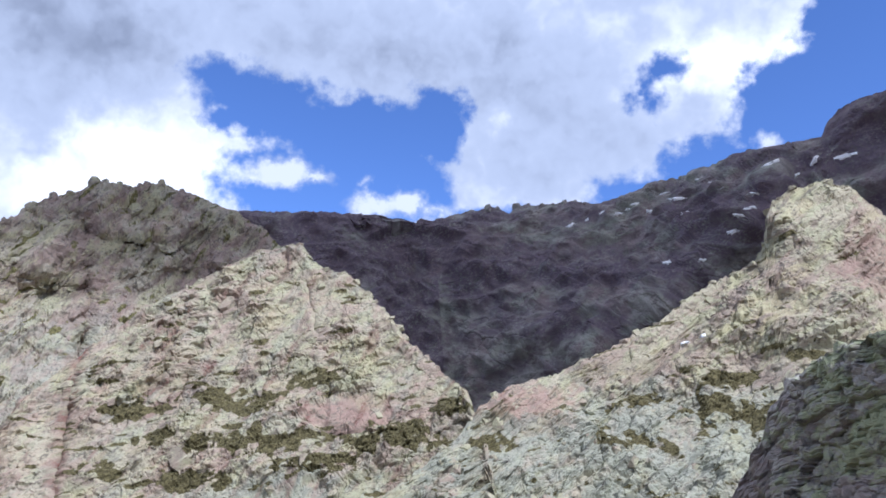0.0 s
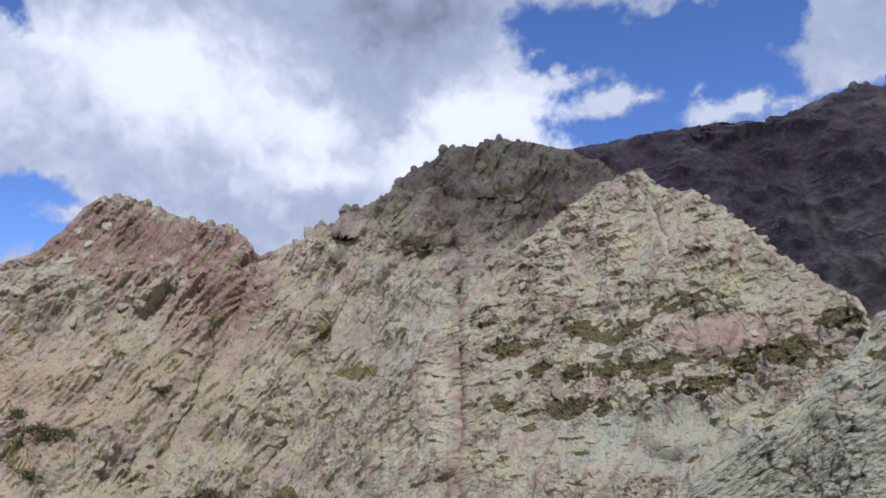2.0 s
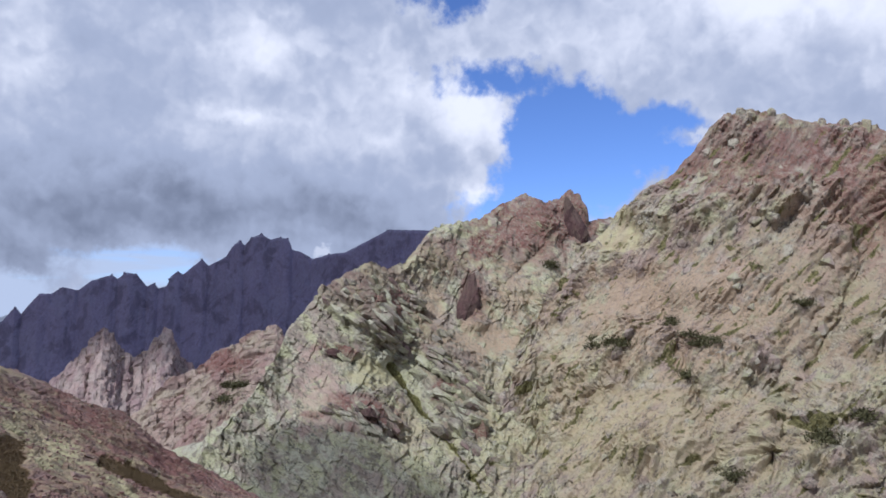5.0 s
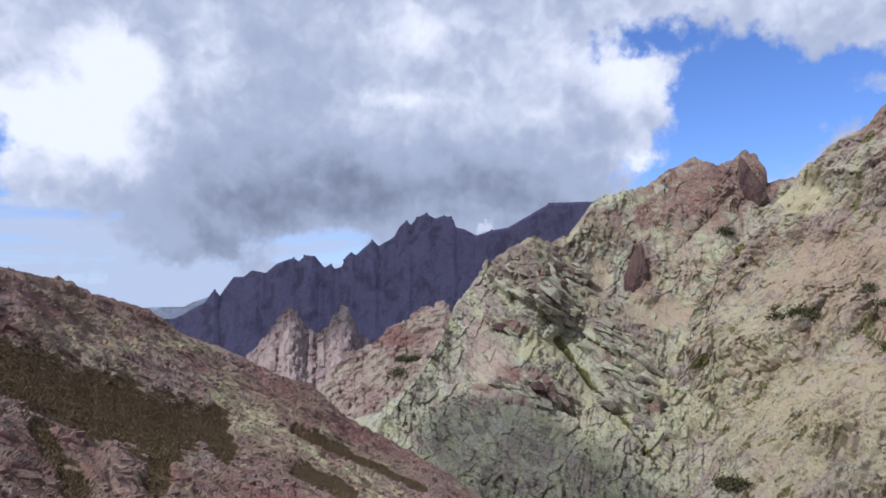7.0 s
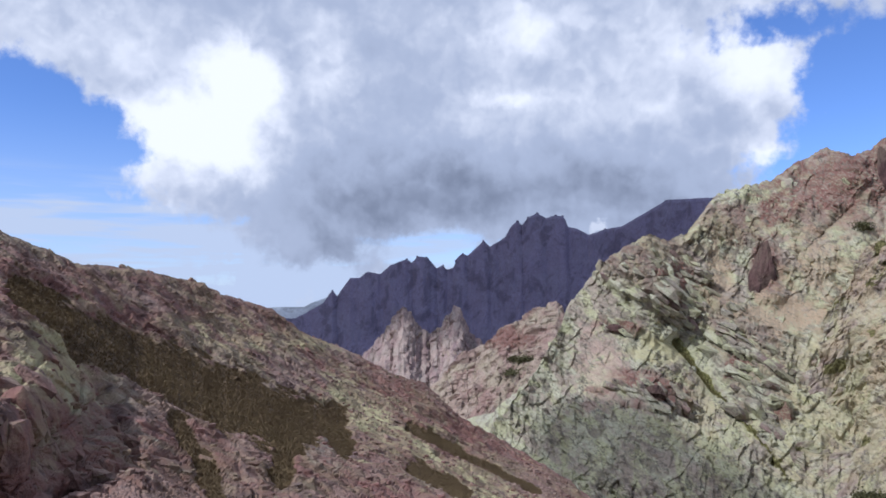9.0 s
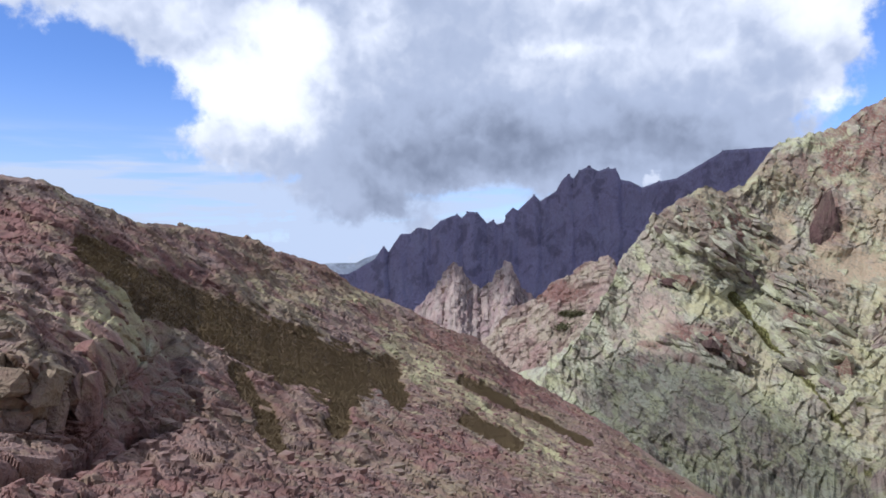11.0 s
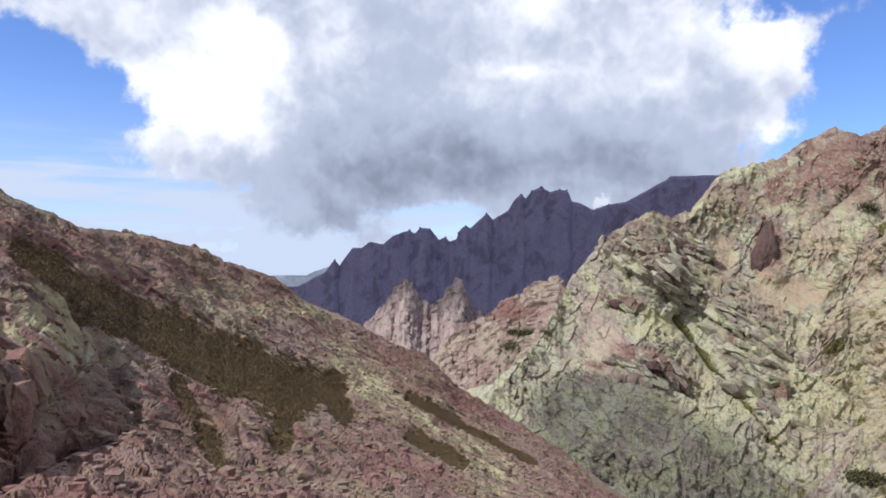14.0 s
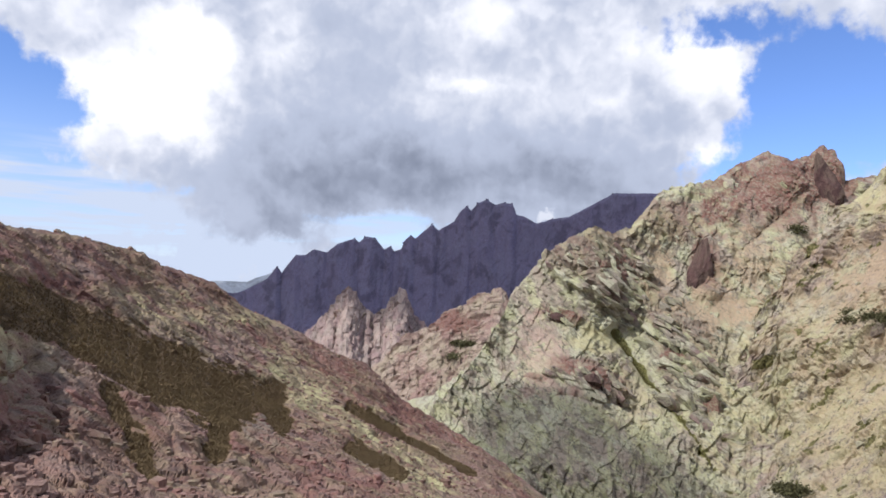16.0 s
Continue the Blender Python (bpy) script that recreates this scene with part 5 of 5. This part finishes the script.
# ---- growth ----
GRASS = plain("dry_turf", (0.10, 0.09, 0.04), (0.185, 0.165, 0.07), 0.9, 0.25, True)
HEATH = plain("brown_heather", (0.145, 0.103, 0.064), (0.20, 0.15, 0.082), 0.9, 0.09, True)
LEAF = plain("dark_juniper", (0.05, 0.052, 0.026), (0.115, 0.108, 0.052), 0.8, 0.6, True)
BARK = plain("grey_bark", (0.07, 0.055, 0.04), (0.16, 0.13, 0.10), 0.9, 6.0)


def tufts(name, label, slope, count, height, material, seed, blades=4, least=0.55, limits=None):
    """Tufts of blades growing where a slope is covered with turf."""
    a, P, N, cov = SLOPES[slope]
    rs = np.random.RandomState(seed)
    ok = cov[..., 0] > least
    if limits:
        ok &= (np.abs(a) < limits)[:, None]
    ii, kk = np.nonzero(ok[:, 1:-1])
    if not len(ii):
        return
    # even over the ground: weigh by area
    A = P[1:, 1:] - P[:-1, :-1]
    area = np.einsum("ijk,ijk->ij", A, A)
    w = area[np.minimum(ii, len(a) - 2), kk]
    w = w * smooth((cov[ii, kk + 1, 0] - 0.4) / 0.5)
    pick = rs.choice(len(ii), count, p=w / w.sum())
    base = P[ii[pick], kk[pick] + 1] + rs.normal(size=(count, 3)) * (0.25, 0.25, 0.0) * height
    nor = N[ii[pick], kk[pick] + 1]
    verts, faces = [], []
    for b in range(blades):
        t = rs.uniform(0, 2 * np.pi, count)
        side = np.stack([np.cos(t), np.sin(t), 0 * t], 1)
        lean = np.stack([-np.sin(t), np.cos(t), 0 * t], 1) * rs.uniform(0.1, 0.7, count)[:, None]
        h = (height * rs.uniform(0.5, 1.3, count))[:, None]
        up = np.array((0, 0, 0.8)) + 0.3 * nor + lean
        tri = np.stack([base - side * h * 0.35 - nor * 0.1 * height, base + side * h * 0.35 - nor * 0.1 * height, base + up * h], 1)
        verts.append(tri.reshape(-1, 3))
    verts = np.concatenate(verts)
    faces = np.arange(len(verts)).reshape(-1, 3)
    tagged(new(name, mesh_from(name, verts, faces, material)), label, "grass" if material is GRASS else "heather", "", "stuff")


tufts("turf", "olive-green turf on rock ledges", "rock_buttress", 6000, 0.3, GRASS, 1)
tufts("turf", "olive-green turf on rock ledges", "rock_spur", 5000, 0.3, GRASS, 2)
tufts("turf", "dry turf in clefts of the rock wall", "rock_wall", 3500, 0.3, GRASS, 3)
tufts("turf", "strip of green turf between rock slabs", "layered_ridge", 1800, 0.35, GRASS, 4)
tufts("heather", "dark brown heather covering the stony hillside", "hillside", 70000, 0.13, HEATH, 5, 4, 0.6)


def juniper_bush(seed):
    """A low dense bush: a forked stem and a crown of many small leaf sprays."""
    rnd = random.Random(seed)
    top = tagged(new("juniper_bush"), "low dark green juniper bush growing on bare rock", "bush", "juniper bushes on the slopes")
    bm = bmesh.new()
    for k in range(4):
        t = rnd.uniform(0, 6.28)
        d = Vector((math.cos(t) * 0.5, math.sin(t) * 0.5, 0.6))
        r = bmesh.ops.create_cone(bm, segments=5, radius1=0.06, radius2=0.02, depth=1.0, cap_ends=True)["verts"]
        bmesh.ops.transform(bm, verts=r, matrix=Matrix.Translation(d * 0.5) @ d.to_track_quat("Z", "Y").to_matrix().to_4x4())
    me = bpy.data.meshes.new("stem")
    bm.to_mesh(me)
    bm.free()
    me.materials.append(BARK)
    new("stem", me).parent = top
    rs = np.random.RandomState(seed)
    n = 260
    c = rs.normal(size=(n, 3)) * (0.55, 0.55, 0.26) + (0, 0, 0.5)
    lobes = rs.normal(size=(5, 3)) * (0.6, 0.6, 0.12)
    c += lobes[rs.randint(0, 5, n)]
    c[:, 2] = np.abs(c[:, 2]) + 0.05
    u = rs.normal(size=(n, 3))
    u /= np.linalg.norm(u, axis=1)[:, None]
    w = np.cross(u, rs.normal(size=(n, 3)))
    w /= np.linalg.norm(w, axis=1)[:, None]
    tri = np.stack([c - u * 0.16, c + u * 0.16 + w * 0.05, c + w * 0.26, c - u * 0.1 + w * 0.16], 1)
    me = mesh_from("foliage", tri.reshape(-1, 3), np.arange(4 * n).reshape(-1, 4), LEAF)
    new("foliage", me).parent = top
    return top


def plant_bushes():
    rnd = random.Random(4)
    kinds = [juniper_bush(i) for i in range(3)]
    used = 0
    groups = (("rock_wall", ((63.0, -2.0, 1.2, 7), (58.4, -0.2, 0.5, 3), (55.7, -1.5, 1.0, 5), (57.5, -4.1, 0.6, 3), (50, 1.4, 0.5, 2), (46.5, -6.5, 0.4, 2), (40.8, -7.8, 0.8, 6), (54, -11, 0.8, 5), (40.5, -10, 0.7, 4),
                              (67.3, -14.2, 0.6, 6), (30.2, -0.5, 0.9, 7), (27.3, 3.8, 0.4, 2), (48.9, -7.9, 0.7, 4))),
              ("layered_ridge", ((68, 4.2, 0.6, 3),)),
              ("valley_spur", ((91.8, -5.6, 0.5, 5), (92.5, -6.4, 0.5, 4))))
    for slope, places in groups:
        for a, e, r, n in places:
            for _ in range(n + n // 2):
                place, normal = spot(slope, a + rnd.uniform(-r, r), e + rnd.uniform(-0.4, 0.4) * r)
                k = rnd.choice(kinds)
                m = Matrix.Translation(place - normal * 0.2) @ Matrix.Rotation(rnd.uniform(0, 6.28), 4, "Z")
                size = rnd.uniform(1.2, 2.6) * (2.0 if slope == "valley_spur" else 1.0)
                if used < len(kinds):
                    k = kinds[used]
                    k.matrix_basis = m @ Matrix.Scale(size, 4)
                else:
                    k = copy_thing(k, m)
                    k.scale = (size, size, size)
                used += 1


plant_bushes()


# ---- small rubble on the hillside ----
def rubble(count, seed):
    """Small angular stones lying all over the slope."""
    a, P, N, cov = SLOPES["hillside"]
    rs = np.random.RandomState(seed)
    cols = np.nonzero((a > 84) & (a < 138))[0]
    A = P[1:, 1:] - P[:-1, :-1]
    area = np.einsum("ijk,ijk->ij", A, A)[cols][:, 40:-2]
    pick = rs.choice(area.size, count, p=(area / area.sum()).ravel())
    ii, kk = cols[pick // area.shape[1]], 40 + pick % area.shape[1]
    keep = cov[ii, kk, 0] < 0.4
    ii, kk = ii[keep], kk[keep]
    n = len(ii)
    base, nor = P[ii, kk], N[ii, kk]
    box = np.array([(-1, -1, -1), (1, -1, -1), (1, 1, -1), (-1, 1, -1), (-1, -1, 1), (1, -1, 1), (1, 1, 1), (-1, 1, 1)], float)
    v = box[None] * rs.uniform(0.55, 1.0, (n, 8, 3))
    size = rs.gamma(2.0, 0.04, n)[:, None] + 0.04
    v = v * (size * (1, 0.75, 0.55))[:, None, :]
    t = rs.uniform(0, 6.28, n)
    c, w = np.cos(t)[:, None], np.sin(t)[:, None]
    x, y = v[..., 0] * c - v[..., 1] * w, v[..., 0] * w + v[..., 1] * c
    verts = np.stack([x, y, v[..., 2]], -1) + (base + nor * size * 0.25)[:, None, :]
    quad = np.array([(0, 3, 2, 1), (4, 5, 6, 7), (0, 1, 5, 4), (1, 2, 6, 5), (2, 3, 7, 6), (3, 0, 4, 7)])
    faces = (quad[None] + 8 * np.arange(n)[:, None, None]).reshape(-1, 4)
    tagged(new("rubble", mesh_from("rubble", verts.reshape(-1, 3), faces, HILL_ROCK)), "small loose red and grey stones", "rubble", "", "stuff")


rubble(6000, 3)


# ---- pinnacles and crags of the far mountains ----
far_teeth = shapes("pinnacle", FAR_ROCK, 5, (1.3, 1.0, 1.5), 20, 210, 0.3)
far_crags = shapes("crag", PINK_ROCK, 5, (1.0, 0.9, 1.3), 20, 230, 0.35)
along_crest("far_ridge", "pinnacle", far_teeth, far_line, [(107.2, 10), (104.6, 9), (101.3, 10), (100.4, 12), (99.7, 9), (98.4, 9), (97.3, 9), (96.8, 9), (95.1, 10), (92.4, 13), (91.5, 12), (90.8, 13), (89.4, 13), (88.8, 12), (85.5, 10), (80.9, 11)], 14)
scatter("rock_rib", "crag", far_crags, 16, (95.5, 104, -6, -2), (10, 22), 15, None, 0.35)
scatter("valley_spur", "crag", far_crags, 18, (87, 99, -9, -1.5), (5, 11), 16, None, 0.4)
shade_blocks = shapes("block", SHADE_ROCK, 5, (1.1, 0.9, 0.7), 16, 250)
scatter("near_spur", "block", shade_blocks, 40, (-36, -22, -3, 9), (0.7, 2.2), 17, None, 0.25)
